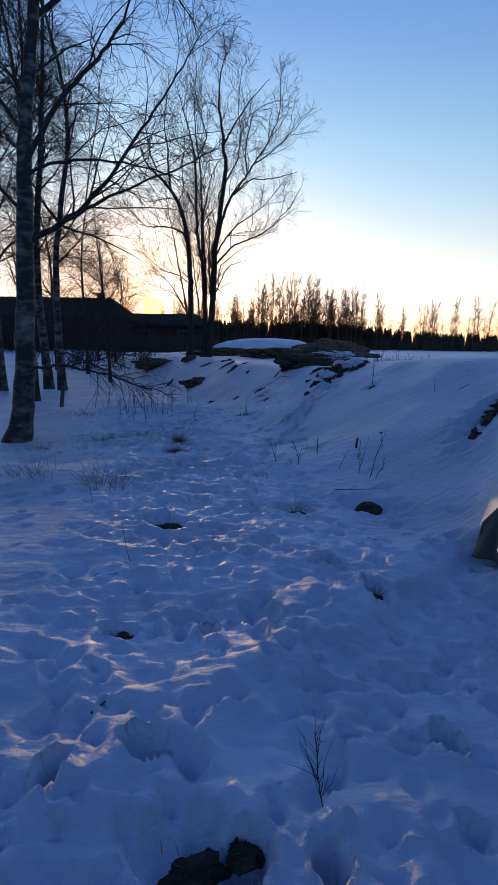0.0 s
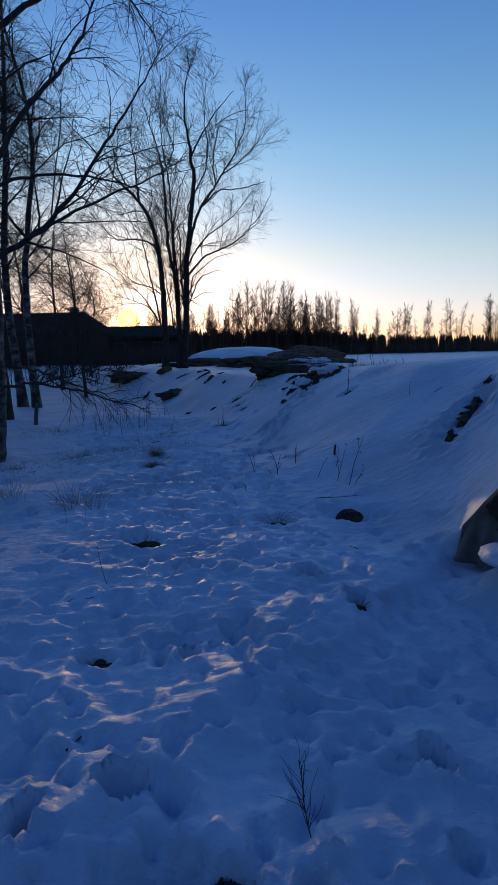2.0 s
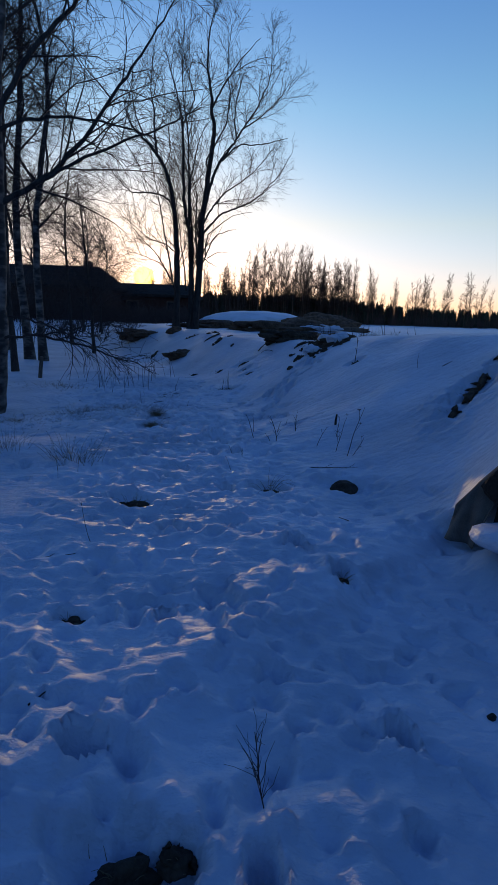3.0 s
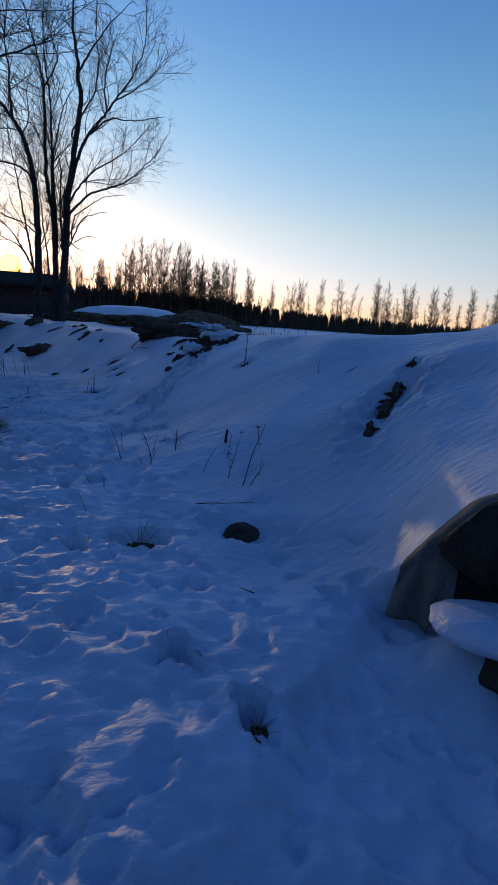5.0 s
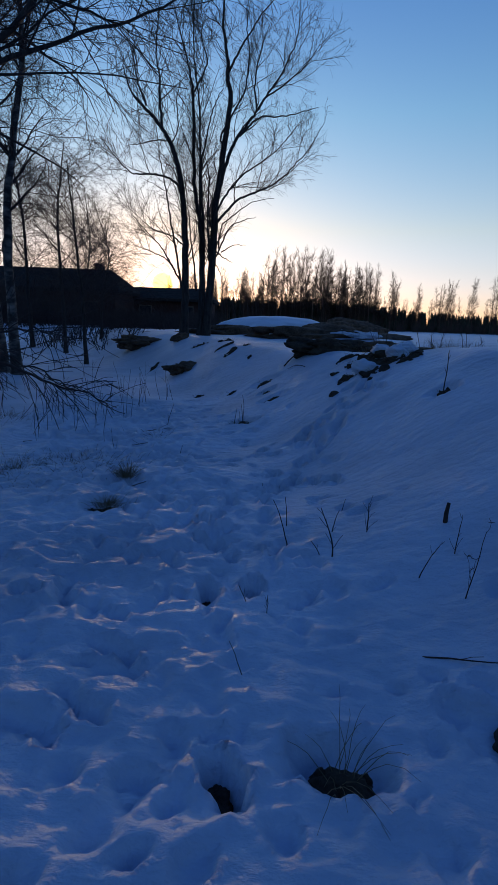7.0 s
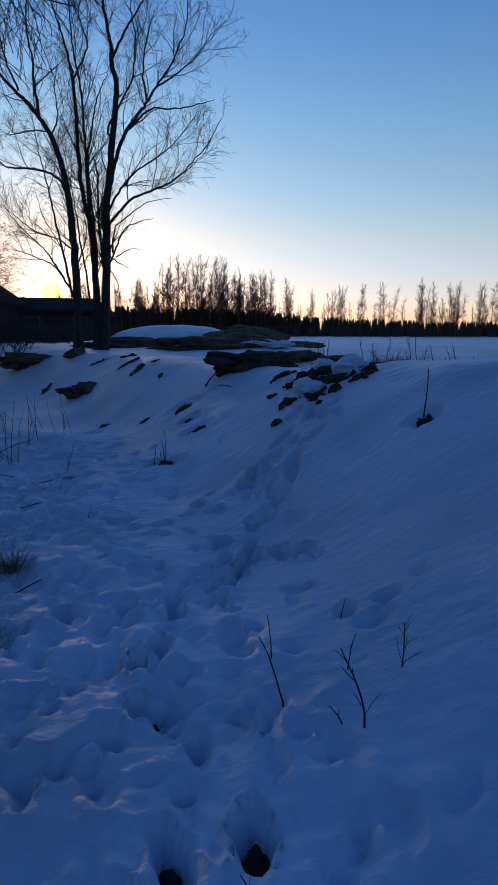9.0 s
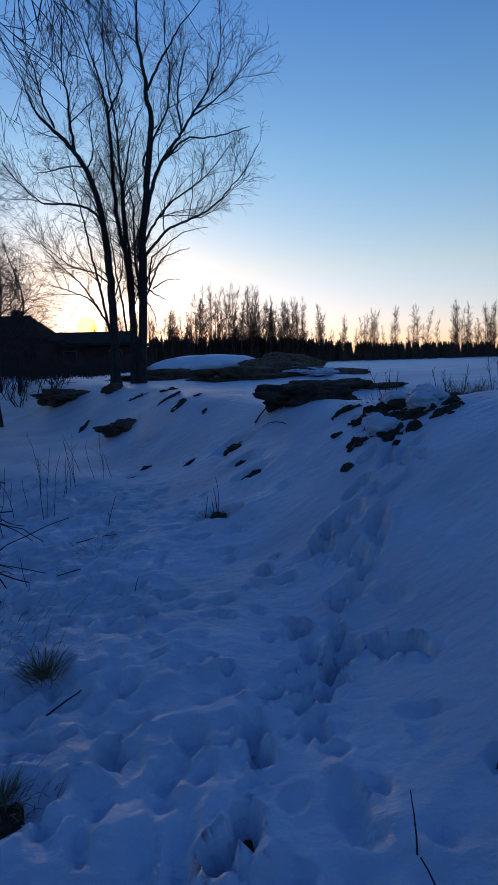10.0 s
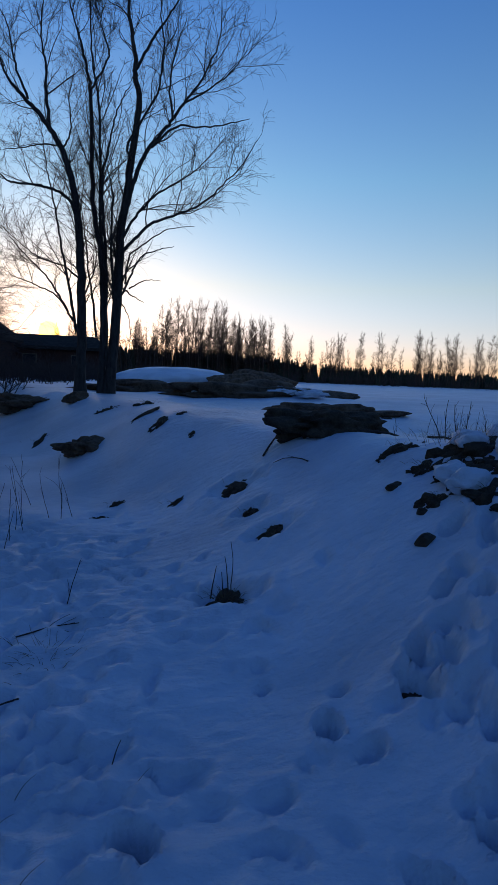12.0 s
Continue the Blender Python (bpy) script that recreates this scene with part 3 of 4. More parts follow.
def near_birch():
    rng = random.Random(5)
    bx, by = -3.12, 8.9
    top = thing("birch_tree", bx, by, ground_z(bx, by) - 0.08)
    trunk = curve_through([(0, 0, 0), (0.12, 0, 0.6), (0.2, 0, 1.6), (0.26, 0.05, 3.0), (0.3, 0.1, 4.3), (0.5, 0.2, 6.2), (0.6, 0.3, 9.0), (0.7, 0.2, 12.0)], 7, 0.008, rng)
    f = np.linspace(0, 1, len(trunk))
    radii = 0.165 * (1 - f) ** 0.8 + 0.015
    radii[:5] *= (1.45, 1.3, 1.18, 1.1, 1.05)
    rod_part("trunk", trunk, radii, BIRCH, top, 16, "white papery bark with black cracks")
    boughs = (
        ((0.26, 0.0, 2.95), (0.95, 0.35, 3.5), (1.35, 0.6, 4.0), (1.8, 1.1, 4.9), (2.2, 1.5, 5.7), (2.65, 2.0, 6.7)),
        ((0.75, 0.2, 3.3), (1.4, 0.5, 3.75), (2.2, 0.9, 4.2), (3.0, 1.3, 4.7)),
        ((0.3, 0.0, 4.0), (0.8, 0.3, 5.0), (1.3, 0.7, 5.8), (1.6, 1.0, 6.5), (2.0, 1.5, 8.0)),
        ((0.28, 0.05, 3.9), (0.85, 0.2, 4.15), (1.6, 0.4, 4.2), (2.3, 0.7, 4.1)),
        ((0.3, 0.1, 4.5), (-0.5, 0.4, 5.6), (-1.1, 0.8, 7.0)),
        ((0.5, 0.2, 6.0), (1.2, 1.0, 7.0), (1.9, 2.0, 7.6), (2.4, 3.0, 7.4)),
        ((0.26, 0.1, 3.4), (-0.5, -0.2, 4.2), (-1.2, -0.5, 4.6)),
    )
    limbs = []
    for k, b in enumerate(boughs):
        c = curve_through(b, 6, 0.012, rng)
        r = np.linspace(0.045 if k in (0, 2, 5) else 0.03, 0.008, len(c))
        limbs.append((c, r))
        rod_part("limb", c, r, BARK, top, 7)
    put_part("crown", dress(limbs + [(trunk[25:], radii[25:])], rng, BIRCH_LEVELS).mesh("crown", TWIG), top, "bare drooping twigs")["kind"] = "stuff"
    # the low boughs that hang over the snow
    lows = []
    for pts, r0 in (
        (((0.2, -0.05, 1.15), (0.75, -0.1, 1.24), (1.35, -0.15, 1.15), (1.9, -0.25, 0.98), (2.4, -0.35, 0.86)), 0.024),
        (((0.22, 0.05, 1.5), (0.62, 0.15, 1.45), (1.1, 0.1, 1.3), (1.6, -0.05, 1.1), (2.1, -0.2, 0.92)), 0.018),
        (((0.75, -0.1, 1.24), (1.25, -0.4, 1.3), (1.75, -0.65, 1.42), (2.2, -0.8, 1.44)), 0.016),
    ):
        low = curve_through(pts, 6, 0.012, rng)
        r = np.linspace(r0, 0.005, len(low))
        lows.append((low, r))
        rod_part("limb", low, r, TWIG, top, 6)
    lv = (dict(per_m=9, first=0.2, lengths=(0.35, 0.9), angle=(20, 55), up=0.02, pull=-0.04, thin=0.004, n=5), dict(per_m=7, first=0.1, lengths=(0.2, 0.5), angle=(20, 50), up=-0.02, pull=-0.05, thin=0.003, n=4))
    put_part("crown", dress(lows, rng, lv).mesh("low_twigs", TWIG), top)["kind"] = "stuff"
    tagged(top, "old white-barked birch with bare boughs reaching over the path", "tree")


near_birch()


def slim_birch(name, rng, height, r0, mat, levels, limbs_n, sides=8, label="", spread=1.9):
    """A slender birch at the origin: trunk, limbs and crown."""
    top = thing(name)
    trunk = curve_through([(0, 0, 0), (rng.gauss(0, 0.1), rng.gauss(0, 0.1), height * 0.3), (rng.gauss(0, 0.25), rng.gauss(0, 0.25), height * 0.65), (rng.gauss(0, 0.35), rng.gauss(0, 0.35), height)], 7, 0.01, rng)
    f = np.linspace(0, 1, len(trunk))
    radii = r0 * (1 - f) ** 0.85 + 0.012
    radii[:2] *= (1.35, 1.12)
    rod_part("trunk", trunk, radii, mat, top, sides)
    limbs = []
    for _ in range(limbs_n):
        k = rng.uniform(0.25, 0.92)
        i = int(k * (len(trunk) - 1))
        a = rng.uniform(0, 2 * math.pi)
        l = shoot(trunk[i], (math.cos(a) * 0.8, math.sin(a) * 0.8, 0.75), spread * (1.25 - k) * rng.uniform(0.8, 1.3), rng, 7, 0.12, 0.03)
        limbs.append((l, np.linspace(radii[i] * 0.42, 0.006, len(l))))
    rods = dress(limbs + [(trunk[len(trunk) // 2:], radii[len(trunk) // 2:])], rng, levels)
    for l, r in limbs:
        rods.add(l, r, 5)
    put_part("crown", rods.mesh("crown", TWIG if mat is not FARBARK else FARTWIG), top)["kind"] = "stuff"
    return top


FARTWIG = surface("far_twigs", (0.022, 0.013, 0.009), (0.065, 0.038, 0.026), 1.0, 0.9, 0.0, 5)

# birches behind the old one
for k, (x, y, h, r) in enumerate(((-5.75, 17.6, 13, 0.125), (-5.1, 16.9, 12, 0.105), (-6.6, 16.2, 13, 0.14), (-7.6, 20.5, 14, 0.13), (-4.6, 13.6, 10, 0.06), (-6.2, 13.0, 11, 0.08), (-8.5, 15.0, 12, 0.15), (-4.6, 20.5, 5.6, 0.05), (-6.4, 24.0, 7.0, 0.06), (-6.0, 27.0, 5.2, 0.045), (-8.2, 25.5, 8.0, 0.07), (-7.6, 30.0, 6.5, 0.05))):
    b = slim_birch("birch_tree", random.Random(40 + k), h, r, BIRCH if r > 0.1 else BARK, BIRCH_LEVELS, 16, 10)
    b.location = (x, y, ground_z(x, y) - 0.08)
    tagged(b, "slim bare birch with pale mottled trunk in the snow" if r > 0.1 else "thin dark young birch with bare twigs", "tree", group="birches beside the path")


# ---- far woods ----
# height of the birches' tops and of the dark wood over the eye's level, in degrees, by bearing
BIRCH_TOP = ((-14, 4.4), (-2.6, 5.0), (-0.6, 4.6), (0.6, 6.0), (1.6, 6.8), (6.4, 6.7), (8.6, 5.4), (10.4, 5.5), (12.9, 4.6), (16, 4.1), (25, 4.4), (33, 4.4), (42, 4.2))
WOOD_TOP = ((-16, 2.3), (5, 2.25), (10, 2.0), (15.6, 1.35), (28, 0.95), (42, 0.9))


def far_row():
    rng = random.Random(8)
    lv = (dict(per_m=3.4, first=0.1, lengths=(0.5, 1.5), angle=(15, 42), up=0.3, pull=0.03, thin=0.011, n=4), dict(per_m=4.2, first=0.15, lengths=(0.35, 0.9), angle=(18, 45), up=0.12, pull=-0.02, thin=0.0085, n=3))
    kinds = [slim_birch("far_birch", random.Random(70 + k), 14.0, 0.07, FARBARK, lv, 52, 5, spread=1.55) for k in range(6)]
    bearings = [(rng.uniform(-9, 11), rng.uniform(0.66, 1.0)) for _ in range(120)]
    bearings += [(rng.uniform(-9, 15), rng.uniform(0.42, 0.7)) for _ in range(70)]
    bearings += [(b, 1.0) for b in (0.7, 1.5, 2.1, 3.0, 3.9, 4.3, 5.6, 6.3, 7.9, 8.6, 10.2, 10.9)]
    for b, n in ((12.6, 4), (14.7, 1), (16.6, 3), (17.5, 3), (19.7, 2), (21.5, 2), (22.8, 1), (24.7, 3), (25.7, 2), (27.3, 2), (28.2, 3), (30.1, 3), (31.3, 2), (33.2, 3), (35.4, 2), (37.6, 3), (39.5, 2)):
        bearings += [(b + rng.uniform(-0.35, 0.35), rng.uniform(0.86, 1.03)) for _ in range(n)]
    bearings += [(rng.uniform(11, 42), rng.uniform(0.5, 0.8)) for _ in range(44)]
    for n, (b, part_of) in enumerate(bearings):
        y = 136 + rng.uniform(-5, 8)
        x = y * math.tan(radians(b))
        z = ground_z(x, y) - 0.2
        top = 1.6 + math.hypot(x, y) * math.tan(radians(ramp_line(b, BIRCH_TOP)))
        s = (top - z) * part_of / 14.0
        m = Matrix.LocRotScale((x, y, z), Euler((0, 0, rng.uniform(0, 6.28))), None)
        t = kinds[n] if n < 6 else copy_thing(kinds[n % 6], m)
        t.matrix_basis = m
        t.scale = (s, s, s)
        tagged(t, "tall thin bare birch above the dark wood", "tree", group="birches along the far wood")


far_row()


def spruce(rods_v, rods_f, base, x, y, z, h, w, rng):
    """One layered spruce, written into the lists; returns the next vertex number."""
    layers, sides = 7, 9
    for k in range(layers):
        f = k / layers
        zb, zt = z + h * (0.06 + 0.90 * f), z + h * min(1.0, 0.06 + 0.90 * f + 0.30 * (1 - 0.4 * f))
        r = w * (1 - f) ** 0.85 + 0.12
        a0 = rng.uniform(0, 6)
        for s in range(sides * 2):
            a = a0 + s * math.pi / sides
            rr = r * (rng.uniform(0.85, 1.15) if s % 2 else rng.uniform(0.45, 0.65))
            rods_v.append((x + rr * math.cos(a), y + rr * math.sin(a), zb + (0 if s % 2 else 0.06 * h)))
        rods_v.append((x, y, zt))
        for s in range(sides * 2):
            rods_f.append((base + s, base + (s + 1) % (sides * 2), base + sides * 2))
        base += sides * 2 + 1
    return base


def dark_wood(name, spots, label, seed):
    rng = random.Random(seed)
    v, f, base = [], [], 0
    for x, y, h in spots:
        base = spruce(v, f, base, x, y, ground_z(x, y) - 0.3, h, h * rng.uniform(0.13, 0.24), rng)
    tagged(new(name, mesh_of(name, v, f, SPRUCE, False)), label, "woods", kind="stuff")


rng = random.Random(21)
spots = []
for n in range(1150):
    b, y = rng.uniform(-18, 42), 142 + rng.uniform(-4, 18)
    x = y * math.tan(radians(b))
    top = 1.6 + math.hypot(x, y) * math.tan(radians(ramp_line(b, WOOD_TOP))) - ground_z(x, y)
    spots.append((x, y, top * rng.uniform(0.74, 1.04)))
dark_wood("far_spruce_wood", spots, "dark distant spruce wood along the edge of the snowfield", 22)
# tall spruces out of view, added to keep low sky light off the snow
spots = []
for n in range(420):
    a = rng.uniform(radians(62), radians(292))
    d = rng.uniform(32, 60)
    spots.append((d * math.sin(a), d * math.cos(a), rng.uniform(13, 20)))
dark_wood("unseen_shade_wood", spots, "unseen dark spruces added behind and beside the camera to cut sky light", 23)


# ---- house at the sunset ----
def box(lo, hi):
    bm = bmesh.new()
    bmesh.ops.create_cube(bm, size=1, matrix=Matrix.LocRotScale([(a + b) / 2 for a, b in zip(lo, hi)], None, [b - a for a, b in zip(lo, hi)]))
    return bm


def gable_roof(x0, x1, y0, y1, z0, rise, hip, thick=0.25):
    """A hipped roof with an overhang and thickness."""
    bm = bmesh.new()
    ym = (y0 + y1) / 2
    low = [bm.verts.new(p) for p in ((x0, y0, z0), (x1, y0, z0), (x1, y1, z0), (x0, y1, z0))]
    up = [bm.verts.new(p) for p in ((x0, y0, z0 + thick), (x1, y0, z0 + thick), (x1, y1, z0 + thick), (x0, y1, z0 + thick))]
    a, b = bm.verts.new((x0 + hip, ym, z0 + rise)), bm.verts.new((x1 - hip, ym, z0 + rise))
    bm.faces.new(low[::-1])
    for k in range(4):
        bm.faces.new((low[k], low[(k + 1) % 4], up[(k + 1) % 4], up[k]))
    bm.faces.new((up[0], up[1], b, a))
    bm.faces.new((up[2], up[3], a, b))
    bm.faces.new((up[1], up[2], b))
    bm.faces.new((up[3], up[0], a))
    return bm


def house(x, y, w, d, wall, rise, label, hip=2.0, chimney=True):
    z = ground_z(x, y) - 0.15
    top = thing("house", x, y, z)
    part("wall", box((-w / 2, -d / 2, 0), (w / 2, d / 2, wall)), CLADDING, top)
    part("roof", gable_roof(-w / 2 - 0.5, w / 2 + 0.5, -d / 2 - 0.5, d / 2 + 0.5, wall, rise, hip), ROOFING, top)
    if chimney:
        part("chimney", box((w * 0.32, -0.35, wall + rise * 0.5), (w * 0.32 + 0.7, 0.35, wall + rise + 0.45)), BRICK, top)
    for k in range(int(w // 4)):
        wx = -w / 2 + 2 + 4 * k
        win = part("window", box((wx - 0.6, -d / 2 - 0.05, 1.1), (wx + 0.6, -d / 2 + 0.02, 2.2)), WOOD, top)
        part("pane", box((wx - 0.5, -d / 2 - 0.07, 1.2), (wx + 0.5, -d / 2 - 0.055, 2.1)), GLASS, win)
    tagged(top, label, "house")


house(-19.7, 56, 16, 9, 2.9, 2.2, "long low dark red house with hipped roof against the sunset")
house(-10.6, 62, 12, 7, 2.6, 1.4, "low dark outbuilding with a shallow roof against the sunset", 1.5, False)

sun_ball = bmesh.new()
bmesh.ops.create_icosphere(sun_ball, subdivisions=4, radius=27)
ball = part("setting_sun", sun_ball, sun_material(), None, smooth_shade=True)
ball.location = sun_way * 1600 - Vector((7, 0, 31))
tagged(ball, "glowing yellow setting sun above the roofs", "sun", kind="structure")


def thicket(name, spots, seed, label, height):
    """Bare shrubs, many fine rods."""
    rng = random.Random(seed)
    rods = Tubes()
    for x, y in spots:
        z = ground_z(x, y) - 0.05
        for _ in range(rng.randint(7, 12)):
            a = rng.uniform(0, 6.28)
            l = shoot((x + rng.gauss(0, 0.25), y + rng.gauss(0, 0.25), z), (math.cos(a) * 0.45, math.sin(a) * 0.45, 1), height * rng.uniform(0.5, 1.1), rng, 5, 0.14, 0.02)
            rods.add(l, np.linspace(0.018, 0.006, len(l)), 3)
            for l2, r2 in sprout(l, np.linspace(0.018, 0.006, len(l)), rng, 3.5, 0.2, (0.3, 0.9), (20, 50), 0.2, 0.03, thin=0.006):
                rods.add(l2, r2, 3)
    tagged(new(name, rods.mesh(name, TWIG)), label, "shrubs", kind="stuff")


rng = random.Random(31)
thicket("shrubs", [(rng.uniform(-28, -11.5), rng.uniform(36, 52)) for _ in range(190)], 32, "dense dark bare shrubs before the houses", 3.2)
thicket("low_shrubs", [(rng.uniform(-11.5, -3.0), rng.uniform(40, 56)) for _ in range(110)], 33, "low dark bare shrubs before the outbuilding", 1.5)


# ---- stones, soil and snow heaps ----
def lump_mesh(name, w, d, h, rng, mat, rough=0.25, sub=3, flat=0.0):
    """An irregular rounded mass about the origin; flat: how far its top and sides are planed."""
    bm = bmesh.new()
    bmesh.ops.create_icosphere(bm, subdivisions=sub, radius=1)
    o = Vector((rng.uniform(0, 90), rng.uniform(0, 90), rng.uniform(0, 90)))
    planes = [Vector((rng.gauss(0, 1), rng.gauss(0, 1), rng.gauss(0, 0.7))).normalized() for _ in range(9)]
    for v in bm.verts:
        c = v.co.copy()
        k = 1 + rough * noise.noise(c * 1.3 + o) + rough * 0.5 * noise.noise(c * 3.1 + o) + rough * 0.25 * noise.noise(c * 7 + o)
        c *= k
        if flat:
            for pl in planes:
                over = c.dot(pl) - (1 - flat)
                if over > 0:
                    c -= pl * over * 0.85
        v.co = (c.x * w / 2, c.y * d / 2, c.z * h / 2)
    me = bpy.data.meshes.new(name)
    bm.to_mesh(me)
    bm.free()
    me.materials.append(mat)
    me.polygons.foreach_set("use_smooth", [not flat] * len(me.polygons))
    return me


def boulder(name, x, y, z, w, d, h, seed, label, turn=0.0, tilt=0.0, mat=None, group="", category="stone", sub=4):
    rng = random.Random(seed)
    ob = new(name, lump_mesh(name, w, d, h, rng, mat or STONE, 0.22, sub, 0.28))
    ob.matrix_basis = pose(x, y, z, tilt, tilt * 0.6, turn)
    return tagged(ob, label, category, group)


def heap(name, x, y, w, d, h, seed, label, mat, turn=0.0, sink=0.5, category="earth", rough=0.35, sub=4, tilt=0.0):
    """A heap with an uneven outline that sits in the ground."""
    ob = new(name, lump_mesh(name, w, d, h, random.Random(seed), mat, rough, sub))
    ob.matrix_basis = pose(x, y, ground_z(x, y) + h * (0.5 - sink), 0, tilt, turn)
    return tagged(ob, label, category)


def blades(rods, rng, n, w, height, droop=0.6, at=(0, 0, 0), lean=0.5):
    for _ in range(n):
        a = rng.uniform(0, 6.28)
        r = abs(rng.gauss(0, w / 2))
        p = (at[0] + r * math.cos(a), at[1] + r * math.sin(a), at[2] - 0.02)
        l = shoot(p, (math.cos(a) * lean + rng.gauss(0, 0.15), math.sin(a) * lean + rng.gauss(0, 0.15), 1), height * rng.uniform(0.5, 1.1), rng, 5, 0.12, -droop * 0.25)
        rods.add(l, np.linspace(0.0018, 0.0006, len(l)), 3)


def melt_z(x, y):
    """How deep the snow has melted there."""
    return min([0.0] + [-0.55 * deep for mx, my, r, deep in MELT if math.hypot(x - mx, y - my) < r])


def soil_patch(x, y, w, d, h, seed, label, turn=0.0, grass=0, grass_h=0.12, stalks=0, stalk_h=0.3):
    """Bare soil that the snow has left, a few clods, with dry grass and stalks on it."""
    rng = random.Random(seed)
    top = thing("soil_patch", x, y, ground_z(x, y) + melt_z(x, y))
    slope_x = (ground_z(x + 0.15, y) - ground_z(x - 0.15, y)) / 0.3
    slope_y = (ground_z(x, y + 0.15) - ground_z(x, y - 0.15)) / 0.3
    up = Vector((-slope_x, -slope_y, 1)).normalized()
    ax = Vector((1, 0, slope_x)).normalized()
    lie = Matrix((ax, up.cross(ax), up)).transposed().to_4x4() @ pose(0, 0, 0, 0, 0, turn)
    main = put_part("soil", lump_mesh("soil", w, d, h, rng, SOIL, 0.6, 4), top)
    main.matrix_basis = Matrix.Translation((0, 0, -0.36 * h)) @ lie
    for _ in range(4):
        a = rng.uniform(0, 6.28)
        c = put_part("clod", lump_mesh("clod", w * rng.uniform(0.18, 0.4), d * rng.uniform(0.18, 0.45), h * rng.uniform(0.4, 0.8), rng, SOIL, 0.6, 3), top)
        c.matrix_basis = lie @ pose(w * 0.48 * math.cos(a), d * 0.48 * math.sin(a), -h * 0.3, 0, 0, rng.uniform(0, 180))
    if grass:
        rods = Tubes()
        blades(rods, rng, grass, max(w, d) * 0.55, grass_h, 1.3 if grass_h > 0.2 else 0.7, (0, 0, h * 0.2), 0.3 if grass_h > 0.2 else 0.7)
        put_part("dry_grass", rods.mesh("dry_grass", GRASS), top, "withered straw-coloured grass")["kind"] = "stuff"
    for _ in range(stalks):
        l = shoot((rng.gauss(0, w * 0.15), rng.gauss(0, d * 0.15), 0), (rng.gauss(0, 0.12), 0, 1), stalk_h * rng.uniform(0.6, 1.1), rng, 5, 0.06)
        rod_part("stalk", l, np.linspace(0.005, 0.002, len(l)), TWIG, top, 4)
    return tagged(top, label, "bare soil")


def grass_tuft(x, y, w, height, n, seed, label="withered straw-coloured grass tuft in the snow", droop=0.6, lean=0.5):
    rods = Tubes()
    blades(rods, random.Random(seed), n, w, height, droop, lean=lean)
    ob = thing("grass_tuft", x, y, ground_z(x, y))
    put_part("dry_grass", rods.mesh("dry_grass", GRASS), ob)["kind"] = "stuff"
    return tagged(ob, label, "grass", group="grass tufts by the path")


def weed(x, y, height, seed, lean=(0.0, 0.0), forks=3, r=0.004, label="dry brown weed stalk standing in the snow", reach=0.35, head=False):
    rng = random.Random(seed)
    top = thing("weed_stalk", x, y, ground_z(x, y))
    l = shoot((0, 0, -0.05), (lean[0], lean[1], 1), height, rng, 7, 0.07)
    radii = np.linspace(r, r * 0.45, len(l))
    rod_part("stem", l, radii, TWIG, top, 5)
    if forks:
        for l2, r2 in sprout(l, radii, rng, forks / height, 0.25, (height * reach * 0.5, height * reach), (20, 45), 0.2, 0.05, ratio=0.7, thin=r * 0.35):
            rods = Tubes()
            rods.add(l2, r2, 4)
            if head:
                for _ in range(4):
                    h = shoot(l2[-1], (rng.gauss(0, 1), rng.gauss(0, 1), 0.6), 0.03, rng, 2)
                    rods.add(h, (r * 0.4, r * 0.5, r * 0.2), 3)
            put_part("side_shoot", rods.mesh("side_shoot", TWIG), top)
    return tagged(top, label, "weed", group="dry weeds in the snow")


def fallen_stick(x, y, length, turn, seed, forks=3, r=0.006, rise=0.08, label="thin fallen twig lying on the snow"):
    rng = random.Random(seed)
    a = radians(turn)
    dx, dy = math.cos(a), math.sin(a)
    z0, z1 = ground_z(x, y), ground_z(x + dx * length, y + dy * length)
    top = thing("fallen_twig", x, y, z0 + r)
    l = shoot((0, 0, 0), (dx, dy, (z1 - z0) / length + rise), length, rng, 6, 0.05, -rise * 0.2)
    radii = np.linspace(r, r * 0.4, len(l))
    rod_part("stem", l, radii, TWIG, top, 5)
    if forks:
        for l2, r2 in sprout(l, radii, rng, forks / length, 0.2, (length * 0.2, length * 0.45), (15, 40), 0.05, 0.0, thin=r * 0.35):
            rod_part("side_shoot", l2, r2, TWIG, top, 4)
    return tagged(top, label, "twig")


# ---- the boulder wall under the cloth ----
def wall_at(along, inside):
    return WALL_FOOT[0] + along * WALL_ALONG[0] + inside * WALL_IN[0], WALL_FOOT[1] + along * WALL_ALONG[1] + inside * WALL_IN[1]


def dark_recess_sheet():
    """Peat-dark sheet added behind the boulders; its colour stands in for the recess's shade."""
    v, f = [], []
    nu, nz = 60, 16
    for i in range(nu):
        u = 0.34 + 3.4 * i / (nu - 1)
        tx, ty = wall_at(u, 0.10)
        top = ground_z(tx, ty) - 0.03
        for k in range(nz):
            g = k / (nz - 1)
            z = -0.25 + (top + 0.25) * g
            x, y = wall_at(u, -0.14 + 0.10 * g + 0.05 * float(vnoise(u * 5, z * 6, 51)) + 0.03 * float(vnoise(u * 14, z * 14, 52)))
            v.append((x, y, z))
            if i and k:
                b = i * nz + k
                f.append((b - nz - 1, b - 1, b, b - nz))
    tagged(new("dark_recess_sheet", mesh_of("dark_recess_sheet", v, f, PEAT)), "dark peaty sheet put behind the boulders to darken the recess", "earth", kind="structure")


dark_recess_sheet()


